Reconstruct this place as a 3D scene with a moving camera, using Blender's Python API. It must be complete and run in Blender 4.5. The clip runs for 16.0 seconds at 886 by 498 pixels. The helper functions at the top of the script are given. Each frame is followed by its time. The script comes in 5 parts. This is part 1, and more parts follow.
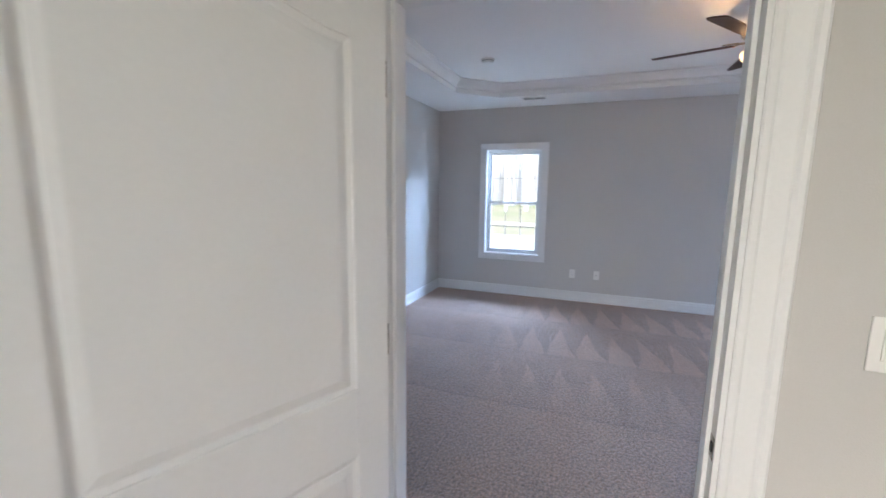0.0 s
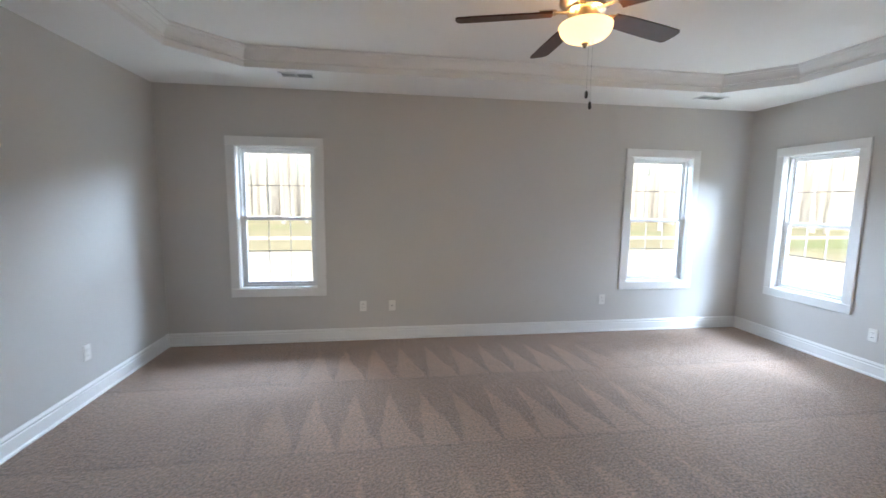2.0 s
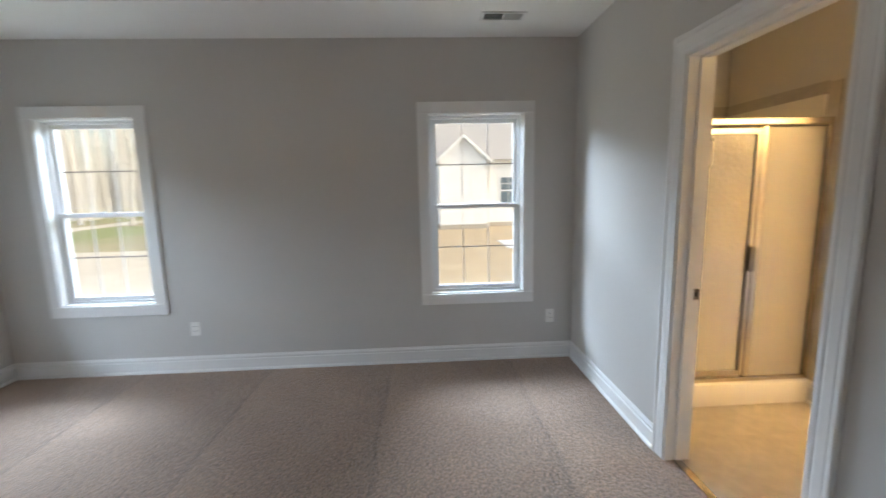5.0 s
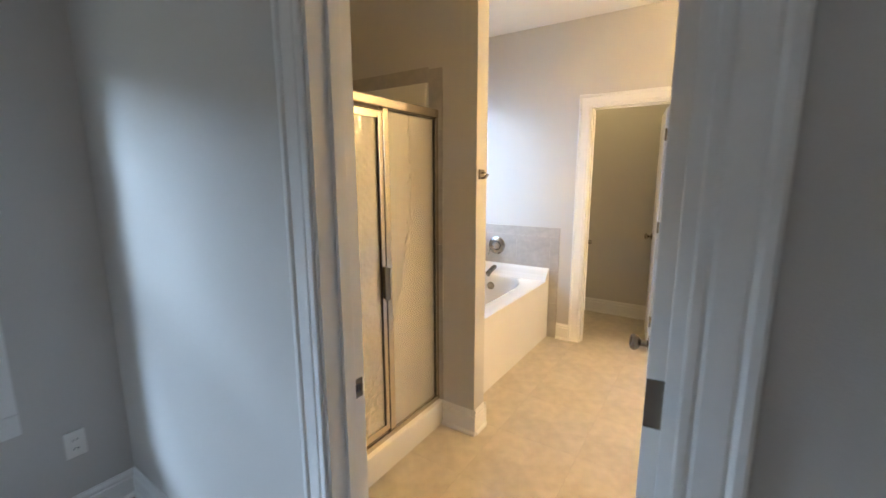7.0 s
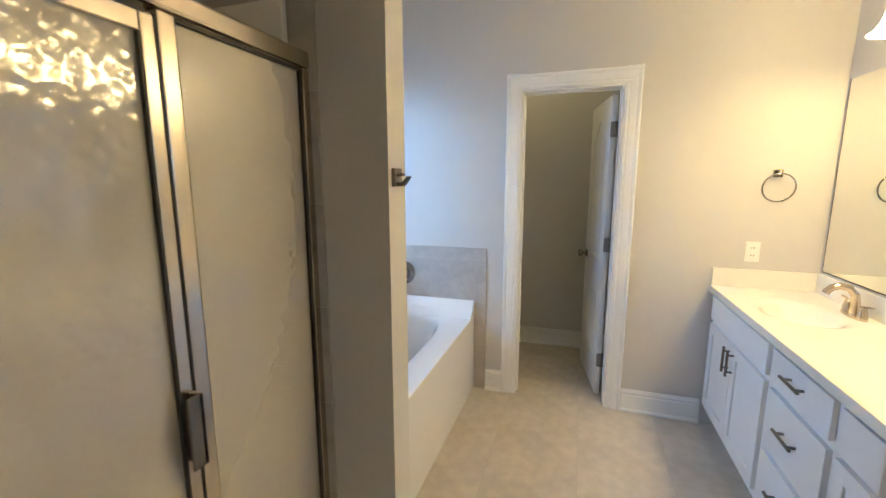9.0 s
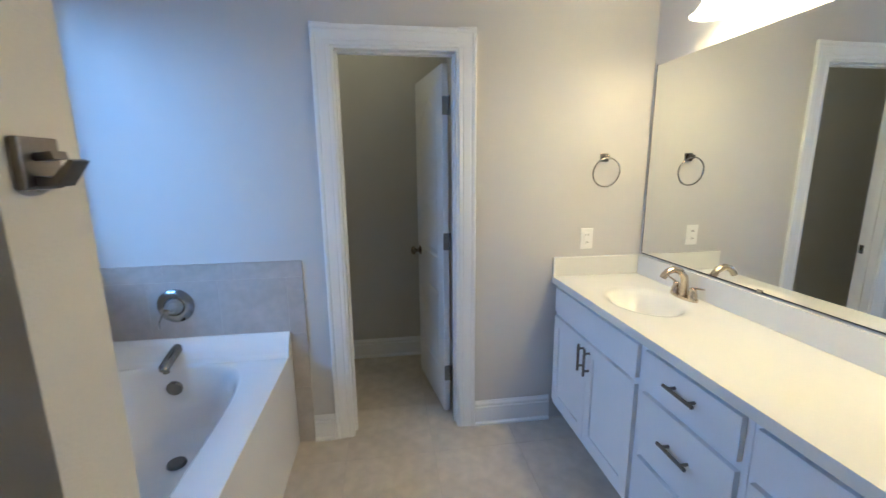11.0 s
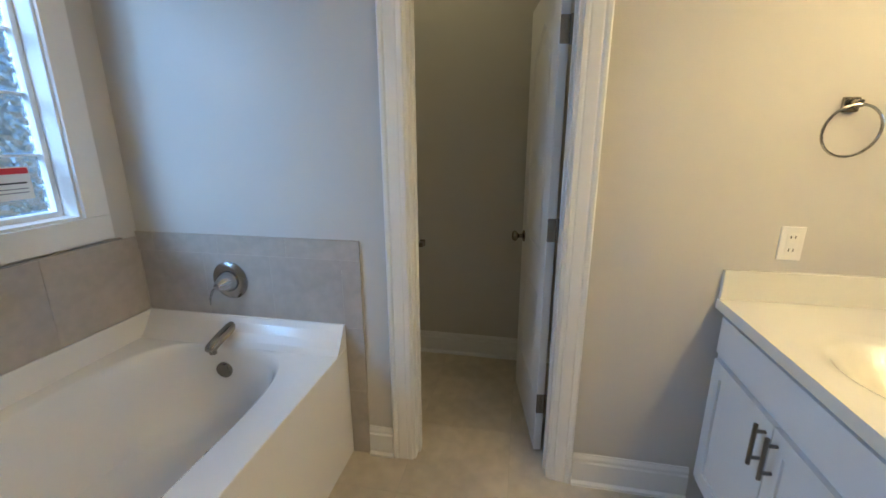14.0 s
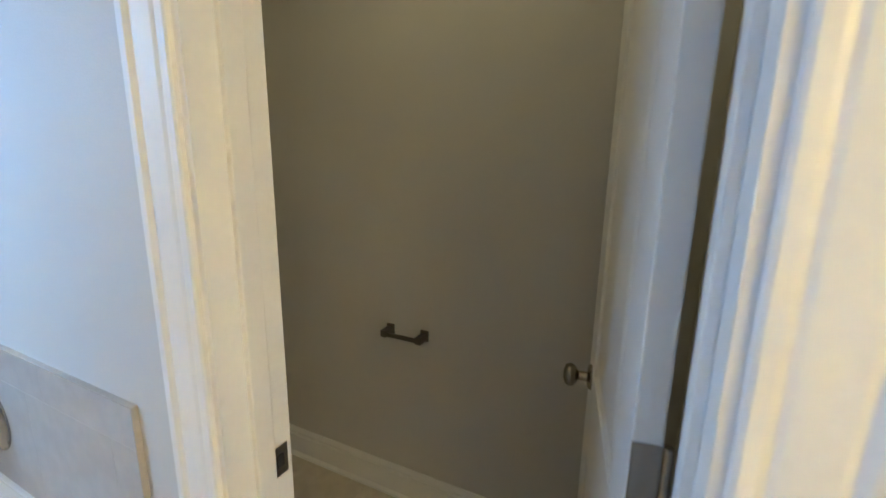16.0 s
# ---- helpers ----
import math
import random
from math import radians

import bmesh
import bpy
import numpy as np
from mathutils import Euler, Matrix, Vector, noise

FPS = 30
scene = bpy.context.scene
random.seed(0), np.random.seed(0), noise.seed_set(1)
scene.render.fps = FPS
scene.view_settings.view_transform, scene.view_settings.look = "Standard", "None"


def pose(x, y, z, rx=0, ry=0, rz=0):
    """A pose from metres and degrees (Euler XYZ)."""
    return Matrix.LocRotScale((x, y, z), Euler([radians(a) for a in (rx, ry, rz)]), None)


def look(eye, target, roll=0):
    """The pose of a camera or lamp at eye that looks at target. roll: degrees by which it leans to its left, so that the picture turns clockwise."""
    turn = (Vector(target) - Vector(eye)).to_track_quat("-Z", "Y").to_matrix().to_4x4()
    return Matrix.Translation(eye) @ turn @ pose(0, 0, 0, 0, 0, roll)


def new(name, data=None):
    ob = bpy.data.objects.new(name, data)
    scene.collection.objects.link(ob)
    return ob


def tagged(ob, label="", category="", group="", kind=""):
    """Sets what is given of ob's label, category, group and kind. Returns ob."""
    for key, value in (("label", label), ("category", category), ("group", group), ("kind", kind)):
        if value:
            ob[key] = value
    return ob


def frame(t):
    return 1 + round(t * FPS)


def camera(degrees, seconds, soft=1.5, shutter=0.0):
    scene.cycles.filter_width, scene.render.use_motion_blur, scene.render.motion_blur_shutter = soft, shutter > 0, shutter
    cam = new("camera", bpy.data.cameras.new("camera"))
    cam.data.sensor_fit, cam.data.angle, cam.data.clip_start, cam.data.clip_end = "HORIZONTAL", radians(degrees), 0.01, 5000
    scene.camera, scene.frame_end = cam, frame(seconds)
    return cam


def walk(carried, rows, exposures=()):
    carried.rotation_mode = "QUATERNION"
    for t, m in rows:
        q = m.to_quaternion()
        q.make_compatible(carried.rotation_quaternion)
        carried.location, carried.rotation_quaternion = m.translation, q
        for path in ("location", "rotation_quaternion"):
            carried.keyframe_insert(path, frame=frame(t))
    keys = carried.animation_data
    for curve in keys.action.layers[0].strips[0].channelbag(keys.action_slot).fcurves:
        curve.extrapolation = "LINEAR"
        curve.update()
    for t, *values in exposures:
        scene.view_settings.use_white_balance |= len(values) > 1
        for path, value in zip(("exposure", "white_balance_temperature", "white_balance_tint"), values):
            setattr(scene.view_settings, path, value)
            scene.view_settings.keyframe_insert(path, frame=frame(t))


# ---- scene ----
cam = camera(94.1, 16.0, 1.5, 0.3)
PATH = [
    (0, (0.11, -1.19, 1.523), (-0.601, 0.655, 1.226), 0.7),
    (0.5, (0.033, -0.798, 1.491), (-0.324, 1.148, 1.2), 0.2),
    (1, (-0.051, -0.422, 1.471), (-0.073, 1.565, 1.24), 0.1),
    (1.5, (-0.085, -0.13, 1.489), (0.042, 1.852, 1.253), 0.1),
    (2, (-0.014, 0.151, 1.525), (0.274, 2.116, 1.29), 0.7),
    (2.5, (0.022, 0.4, 1.514), (0.711, 2.261, 1.269), 1.7),
    (3, (0.071, 0.647, 1.535), (1.197, 2.279, 1.275), 0.4),
    (3.5, (0.208, 0.824, 1.518), (1.726, 2.092, 1.221), -0.4),
    (4, (0.478, 0.958, 1.499), (2.23, 1.876, 1.2), 0.2),
    (4.5, (0.684, 1.099, 1.477), (2.59, 1.628, 1.184), 0.4),
    (5, (0.973, 1.256, 1.466), (2.949, 1.159, 1.174), -1.3),
    (5.2, (1.069, 1.279, 1.467), (3.007, 0.89, 1.158), -1.7),
    (7.3, (2.28, 0.483, 1.489), (3.249, -1.235, 1.158), -0.4),
    (7.5, (2.357, 0.375, 1.487), (3.253, -1.384, 1.168), -0.7),
    (8, (2.51, 0.145, 1.491), (3.291, -1.674, 1.201), -0.8),
    (10.5, (2.831, -0.706, 1.487), (2.89, -2.669, 1.107), 0.2),
    (11, (2.854, -0.847, 1.493), (2.584, -2.789, 1.1), -0.6),
    (11.5, (2.852, -0.9, 1.486), (2.366, -2.794, 1.067), -0.9),
    (12, (2.841, -0.935, 1.475), (2.268, -2.799, 1.031), -1.1),
    (12.5, (2.804, -0.983, 1.463), (2.302, -2.862, 0.999), -1.0),
    (13, (2.721, -1.103, 1.465), (2.455, -3.024, 0.978), -0.6),
    (13.5, (2.641, -1.247, 1.468), (2.769, -3.175, 0.951), -0.1),
    (14, (2.635, -1.443, 1.436), (3.007, -3.338, 0.916), -0.2),
    (14.5, (2.627, -1.78, 1.441), (2.942, -3.69, 0.936), -0.2),
    (15, (2.574, -2.091, 1.432), (2.92, -3.995, 0.927), 0.6),
    (15.5, (2.522, -2.404, 1.439), (3.106, -4.255, 0.955), 1.6),
    (16, (2.552, -2.64, 1.438), (3.399, -4.406, 1.034), 0.9),
]
EXPOSURES = [(0.0, 2.75, 5700, 10), (0.6, 2.65, 5700, 9), (1.5, 2.65, 6600, 8), (2.5, 2.45, 7200, 9), (3.5, 2.35, 7500, 10), (4.5, 2.0, 7600, 9), (5.2, 1.85, 7500, 8), (7.5, 1.5, 6300, 2), (8.0, 1.35, 6100, -1), (10.5, 0.7, 4350, 1), (12.5, 0.42, 4850, -2), (13.5, 0.38, 5050, -2), (14.0, 0.45, 5250, -2), (16.0, 1.02, 5100, -3)]

walk(cam, [(t, look(eye, to, roll)) for t, eye, to, roll in PATH], EXPOSURES)

# ---- world and sun ----
world = bpy.data.worlds.new("sky")
scene.world = world
world.use_nodes = True
wn = world.node_tree.nodes
sky = wn.new("ShaderNodeTexSky")
sky.sky_type = "NISHITA"
sky.sun_disc = False
sky.sun_elevation, sky.sun_rotation = radians(38), radians(200)
sky.dust_density = 4.0
wn["Background"].inputs["Strength"].default_value = 0.085
world.node_tree.links.new(sky.outputs[0], wn["Background"].inputs["Color"])
sun = new("sun", bpy.data.lights.new("sun", "SUN"))
sun.data.energy, sun.data.angle, sun.data.color = 0.55, radians(12), (1.0, 0.96, 0.9)
sun.matrix_world = look((0, 0, 30), (-math.sin(radians(200)) * 30 * 0.8, -math.cos(radians(200)) * 30 * 0.8, 8))


def stand_in_lamp(name, x, y, z, to, w, h, watts, tint=(0.53, 0.71, 1.0), spread=180):
    """Area lamp added outside an opening, standing in for light that enters there."""
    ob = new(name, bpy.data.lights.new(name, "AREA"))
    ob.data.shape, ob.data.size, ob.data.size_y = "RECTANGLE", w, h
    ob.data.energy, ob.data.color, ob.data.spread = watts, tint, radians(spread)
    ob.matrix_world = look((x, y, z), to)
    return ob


# added lamps hung above the sight lines, standing in for the open sky
stand_in_lamp("stand_in_light", 1.06, 7.80, 3.35, (1.06, 4.6, 1.30), 9.0, 1.5, 540)
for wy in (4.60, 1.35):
    stand_in_lamp("stand_in_light", 6.70, wy, 3.15, (4.335, wy, 1.20), 2.4, 1.4, 255)
# lamp added before the block window, for its daylight
stand_in_lamp("stand_in_light", 6.1, -2.10, 2.35, (4.37, -2.10, 1.60), 1.8, 1.3, 30, (0.64, 0.74, 1.0))
# warm lamp added beyond the unseen hall opening to brighten the hall
stand_in_lamp("stand_in_light", 0.30, -3.9, 2.2, (0.0, -3.0, 2.1), 1.2, 1.2, 3.0, (1.0, 0.93, 0.78))


# ---- materials ----
def mat(name, color, rough=0.5, metal=0.0, vary=0.06, scale=6.0, fine=120.0, bump=0.0, bump_scale=None, coat=0.0, emit=None):
    m = bpy.data.materials.new(name)
    m.use_nodes = True
    nt = m.node_tree
    b = nt.nodes["Principled BSDF"]
    b.inputs["Roughness"].default_value = rough
    b.inputs["Metallic"].default_value = metal
    b.inputs["Coat Weight"].default_value = coat
    co = nt.nodes.new("ShaderNodeTexCoord")
    n1 = nt.nodes.new("ShaderNodeTexNoise")
    n1.inputs["Scale"].default_value = scale
    n1.inputs["Detail"].default_value = 4
    n2 = nt.nodes.new("ShaderNodeTexNoise")
    n2.inputs["Scale"].default_value = fine
    n2.inputs["Detail"].default_value = 2
    for n in (n1, n2):
        nt.links.new(co.outputs["Object"], n.inputs["Vector"])
    add = nt.nodes.new("ShaderNodeMath")
    add.operation = "ADD"
    nt.links.new(n1.outputs["Fac"], add.inputs[0])
    nt.links.new(n2.outputs["Fac"], add.inputs[1])
    ramp = nt.nodes.new("ShaderNodeMapRange")
    ramp.inputs["From Min"].default_value, ramp.inputs["From Max"].default_value = 0.6, 1.4
    ramp.inputs["To Min"].default_value, ramp.inputs["To Max"].default_value = 1 - vary, 1 + vary
    nt.links.new(add.outputs[0], ramp.inputs["Value"])
    mul = nt.nodes.new("ShaderNodeVectorMath")
    mul.operation = "SCALE"
    mul.inputs[0].default_value = color
    nt.links.new(ramp.outputs[0], mul.inputs["Scale"])
    nt.links.new(mul.outputs[0], b.inputs["Base Color"])
    if bump:
        bp = nt.nodes.new("ShaderNodeBump")
        bp.inputs["Strength"].default_value = min(1.0, bump)
        bp.inputs["Distance"].default_value = 0.002 * max(1.0, bump)
        if bump_scale:
            n3 = nt.nodes.new("ShaderNodeTexNoise")
            n3.inputs["Scale"].default_value = bump_scale
            n3.inputs["Detail"].default_value = 3
            nt.links.new(co.outputs["Object"], n3.inputs["Vector"])
            nt.links.new(n3.outputs["Fac"], bp.inputs["Height"])
        else:
            nt.links.new(n2.outputs["Fac"], bp.inputs["Height"])
        nt.links.new(bp.outputs[0], b.inputs["Normal"])
    if emit:
        b.inputs["Emission Color"].default_value = (*emit[0], 1)
        b.inputs["Emission Strength"].default_value = emit[1]
    return m


PAINT = mat("wall_paint", (0.58, 0.565, 0.54), 0.62, vary=0.025, scale=1.5, fine=260, bump=0.25)
CEIL = mat("ceiling_paint", (0.86, 0.855, 0.84), 0.8, vary=0.02, scale=2, fine=200, bump=0.3)
TRIM = mat("white_trim", (0.80, 0.80, 0.79), 0.45, vary=0.02, scale=3, fine=90)
DOORW = mat("door_paint", (0.79, 0.785, 0.77), 0.38, vary=0.02, scale=2.5, fine=70, bump=0.12, bump_scale=60)
VINYL = mat("window_vinyl", (0.82, 0.83, 0.84), 0.3, vary=0.02)
MUNTIN = mat("muntin_grey", (0.20, 0.20, 0.21), 0.4)
MUNTINP = mat("muntin_pale", (0.66, 0.66, 0.65), 0.4)
PLATE = mat("outlet_plate", (0.83, 0.82, 0.79), 0.35, vary=0.01)
# black; also stands in for the shade inside slots, latch holes and vents
DARK = mat("dark_slot", (0.02, 0.02, 0.02), 0.6)
# vent metal with the louvres' shade put into the grey; also on chains
VENTGREY = mat("shaded_louvre", (0.42, 0.43, 0.43), 0.5)
VENTM = mat("vent_metal", (0.78, 0.78, 0.77), 0.4)
NICKEL = mat("brushed_nickel", (0.29, 0.265, 0.23), 0.26, 1.0, vary=0.08, fine=300, bump=0.08)
DARKNICKEL = mat("dark_nickel", (0.22, 0.20, 0.18), 0.32, 1.0, vary=0.08, fine=300)
WARMNICKEL = mat("warm_nickel", (0.62, 0.53, 0.40), 0.25, 1.0, vary=0.06, fine=300)
CHROME = mat("polished_chrome", (0.40, 0.39, 0.38), 0.14, 1.0, vary=0.03)
BRASSY = mat("shower_frame_nickel", (0.56, 0.50, 0.42), 0.24, 1.0, vary=0.06, fine=400)
SEAL = mat("black_seal", (0.025, 0.022, 0.02), 0.5)
BLADE = mat("fan_blade_wood", (0.050, 0.017, 0.010), 0.5, vary=0.35, scale=14, fine=60)
FANBODY = mat("fan_body_nickel", (0.36, 0.33, 0.30), 0.35, 1.0, vary=0.05)
ACRYL = mat("tub_acrylic", (0.86, 0.85, 0.84), 0.12, vary=0.01, coat=0.4)
SURROUND = mat("shower_surround", (0.85, 0.83, 0.78), 0.22, vary=0.02, coat=0.3)
MARBLE = mat("cultured_marble_top", (0.81, 0.79, 0.70), 0.14, vary=0.02, scale=5, coat=0.3)
CAB = mat("cabinet_paint", (0.78, 0.79, 0.80), 0.35, vary=0.015, scale=4)
TILE = mat("tub_tile", (0.43, 0.40, 0.37), 0.3, vary=0.12, scale=5, fine=26, bump=0.05)
GROUT = mat("grout", (0.43, 0.392, 0.34), 0.85, vary=0.08, bump=0.3)
CLEATS = mat("siding_white", (0.82, 0.82, 0.82), 0.5, vary=0.03)
ROOF = mat("roof_shingle", (0.42, 0.41, 0.41), 0.85, vary=0.2, scale=9, fine=50, bump=0.5)
DARKWIN = mat("far_window_glass", (0.12, 0.16, 0.20), 0.12)
BARK = mat("pale_bark", (0.55, 0.54, 0.53), 0.9, vary=0.3)
LEAF = mat("spring_leaf", (0.20, 0.24, 0.08), 0.7, vary=0.4, scale=2)
TWIG = mat("bare_twigs", (0.58, 0.57, 0.56), 0.9, vary=0.2)
PAPER = mat("sticker_paper", (0.80, 0.79, 0.76), 0.6)
REDINK = mat("red_ink", (0.6, 0.03, 0.04), 0.5)
GREYINK = mat("grey_ink", (0.28, 0.28, 0.28), 0.6)
SHADEG = mat("lit_shade_glass", (0.9, 0.88, 0.82), 0.4, emit=((1.0, 0.64, 0.27), 14.0))
BOWLG = mat("lit_bowl_glass", (0.9, 0.86, 0.76), 0.35, emit=((1.0, 0.62, 0.26), 0.4))
FLOORT = mat("floor_tile", (0.53, 0.48, 0.405), 0.34, vary=0.16, scale=3.2, fine=14, bump=0.08, bump_scale=20)


def tint_by_piece(m, amount):
    nt = m.node_tree
    b = nt.nodes["Principled BSDF"]
    src = b.inputs["Base Color"].links[0].from_socket
    inf = nt.nodes.new("ShaderNodeObjectInfo")
    mr = nt.nodes.new("ShaderNodeMapRange")
    mr.inputs["To Min"].default_value, mr.inputs["To Max"].default_value = 1 - amount, 1 + amount
    nt.links.new(inf.outputs["Random"], mr.inputs["Value"])
    sc = nt.nodes.new("ShaderNodeVectorMath")
    sc.operation = "SCALE"
    nt.links.new(src, sc.inputs[0])
    nt.links.new(mr.outputs[0], sc.inputs["Scale"])
    nt.links.new(sc.outputs[0], b.inputs["Base Color"])


PALEGROUT = mat("pale_grout", (0.60, 0.57, 0.53), 0.8, vary=0.05, bump=0.2)

tint_by_piece(FLOORT, 0.02)
tint_by_piece(TILE, 0.02)


def clear_glass():
    m = bpy.data.materials.new("window_glass")
    m.use_nodes = True
    nt = m.node_tree
    nt.nodes.remove(nt.nodes["Principled BSDF"])
    tr = nt.nodes.new("ShaderNodeBsdfTransparent")
    tr.inputs["Color"].default_value = (0.94, 0.96, 0.96, 1)
    gl = nt.nodes.new("ShaderNodeBsdfGlossy")
    gl.inputs["Roughness"].default_value = 0.02
    mx = nt.nodes.new("ShaderNodeMixShader")
    mx.inputs[0].default_value = 0.05
    nt.links.new(tr.outputs[0], mx.inputs[1])
    nt.links.new(gl.outputs[0], mx.inputs[2])
    nt.links.new(mx.outputs[0], nt.nodes["Material Output"].inputs["Surface"])
    return m


def obscure_glass(name, color, rough, scale, dist, mix, coat=0.0):
    """Wavy patterned glass: part clear scatter through, part refraction, with a rippled surface."""
    m = bpy.data.materials.new(name)
    m.use_nodes = True
    nt = m.node_tree
    b = nt.nodes["Principled BSDF"]
    b.inputs["Base Color"].default_value = (*color, 1)
    b.inputs["Roughness"].default_value = rough
    b.inputs["Transmission Weight"].default_value = mix
    b.inputs["IOR"].default_value = 1.52
    b.inputs["Specular IOR Level"].default_value = 0.8
    co = nt.nodes.new("ShaderNodeTexCoord")
    vo = nt.nodes.new("ShaderNodeTexVoronoi")
    vo.feature = "SMOOTH_F1"
    vo.inputs["Scale"].default_value = scale
    bp = nt.nodes.new("ShaderNodeBump")
    bp.inputs["Strength"].default_value = 0.8
    bp.inputs["Distance"].default_value = dist
    nt.links.new(co.outputs["Object"], vo.inputs["Vector"])
    nt.links.new(vo.outputs["Distance"], bp.inputs["Height"])
    nt.links.new(bp.outputs[0], b.inputs["Normal"])
    b.inputs["Coat Weight"].default_value = coat
    b.inputs["Coat Roughness"].default_value = 0.03
    nt.links.new(bp.outputs[0], b.inputs["Coat Normal"])
    return m


GLASS = clear_glass()
RAIN = obscure_glass("rain_glass", (1.0, 0.97, 0.92), 0.05, 44, 0.0017, 0.70, 1.0)
FROST = obscure_glass("frosted_glass", (1.0, 0.97, 0.92), 0.20, 30, 0.0005, 0.72)
BLOCK = obscure_glass("wavy_block", (0.70, 0.84, 1.0), 0.14, 34, 0.016, 0.95)
MIRROR = mat("mirror_silver", (0.88, 0.90, 0.88), 0.0, 1.0, vary=0.0)


def carpet_material():
    m = bpy.data.materials.new("carpet")
    m.use_nodes = True
    nt = m.node_tree
    N, L = nt.nodes, nt.links
    b = N["Principled BSDF"]
    b.inputs["Roughness"].default_value = 0.95
    b.inputs["Sheen Weight"].default_value = 0.35
    b.inputs["Sheen Roughness"].default_value = 0.5
    co = N.new("ShaderNodeTexCoord")

    def math_(op, a, c=None):
        n = N.new("ShaderNodeMath")
        n.operation = op
        for i, v in enumerate((a, c)):
            if v is None:
                continue
            if isinstance(v, (int, float)):
                n.inputs[i].default_value = v
            else:
                L.new(v, n.inputs[i])
        return n.outputs[0]

    wob = N.new("ShaderNodeTexNoise")
    wob.inputs["Scale"].default_value = 1.7
    wob.inputs["Detail"].default_value = 5
    L.new(co.outputs["Object"], wob.inputs["Vector"])
    sep = N.new("ShaderNodeSeparateXYZ")
    L.new(co.outputs["Object"], sep.inputs[0])
    wv = math_("MULTIPLY", math_("SUBTRACT", wob.outputs["Fac"], 0.5), 0.16)
    x = math_("ADD", sep.outputs["X"], wv)
    y = math_("ADD", sep.outputs["Y"], math_("MULTIPLY", wv, 0.5))
    # vacuum strokes: rows one metre deep, light wedges pointing away from the door wall
    row = math_("FRACT", math_("ADD", y, 0.45))
    wedge = math_("MULTIPLY", math_("ABSOLUTE", math_("SUBTRACT", math_("FRACT", math_("MULTIPLY", math_("ADD", x, math_("MULTIPLY", y, 0.12)), 3.75)), 0.5)), 2.0)
    edge = math_("SUBTRACT", math_("SUBTRACT", 1.0, math_("MULTIPLY", row, 1.3)), wedge)
    soft = N.new("ShaderNodeMapRange")
    soft.interpolation_type = "SMOOTHSTEP"
    soft.inputs["From Min"].default_value, soft.inputs["From Max"].default_value = -0.06, 0.10
    L.new(edge, soft.inputs["Value"])
    # strokes fade towards the west, the east and near the door
    fx = N.new("ShaderNodeMapRange")
    fx.interpolation_type = "SMOOTHSTEP"
    fx.inputs["From Min"].default_value, fx.inputs["From Max"].default_value = 2.0, 0.9
    L.new(math_("ABSOLUTE", math_("SUBTRACT", x, 0.65)), fx.inputs["Value"])
    fy = N.new("ShaderNodeMapRange")
    fy.interpolation_type = "SMOOTHSTEP"
    fy.inputs["From Min"].default_value, fy.inputs["From Max"].default_value = 1.3, 2.6
    L.new(y, fy.inputs["Value"])
    stroke = math_("MULTIPLY", math_("MULTIPLY", soft.outputs[0], fx.outputs[0]), fy.outputs[0])
    # long pile lanes
    lane = math_("MULTIPLY", math_("SUBTRACT", row, 0.5), 0.15)
    groove = N.new("ShaderNodeMapRange")
    groove.interpolation_type = "SMOOTHSTEP"
    groove.inputs["From Min"].default_value, groove.inputs["From Max"].default_value = 0.47, 0.5
    L.new(math_("ABSOLUTE", math_("SUBTRACT", row, 0.5)), groove.inputs["Value"])
    lane = math_("SUBTRACT", lane, math_("MULTIPLY", groove.outputs[0], 0.13))
    n1 = N.new("ShaderNodeTexNoise")
    n1.inputs["Scale"].default_value = 62
    n1.inputs["Detail"].default_value = 5
    n1.inputs["Roughness"].default_value = 0.8
    L.new(co.outputs["Object"], n1.inputs["Vector"])
    n2 = N.new("ShaderNodeTexNoise")
    n2.inputs["Scale"].default_value = 4
    n2.inputs["Detail"].default_value = 6
    L.new(co.outputs["Object"], n2.inputs["Vector"])
    val = math_("ADD", 0.90, math_("MULTIPLY", stroke, 0.31))
    val = math_("ADD", val, lane)
    val = math_("ADD", val, math_("MULTIPLY", math_("SUBTRACT", n1.outputs["Fac"], 0.5), 4.4))
    val = math_("ADD", val, math_("MULTIPLY", math_("SUBTRACT", n2.outputs["Fac"], 0.5), 0.35))
    sc = N.new("ShaderNodeVectorMath")
    sc.operation = "SCALE"
    sc.inputs[0].default_value = (0.50, 0.335, 0.24)
    L.new(val, sc.inputs["Scale"])
    L.new(sc.outputs[0], b.inputs["Base Color"])
    bp = N.new("ShaderNodeBump")
    bp.inputs["Strength"].default_value = 1.0
    bp.inputs["Distance"].default_value = 0.03
    L.new(n1.outputs["Fac"], bp.inputs["Height"])
    L.new(bp.outputs[0], b.inputs["Normal"])
    return m


CARPET = carpet_material()


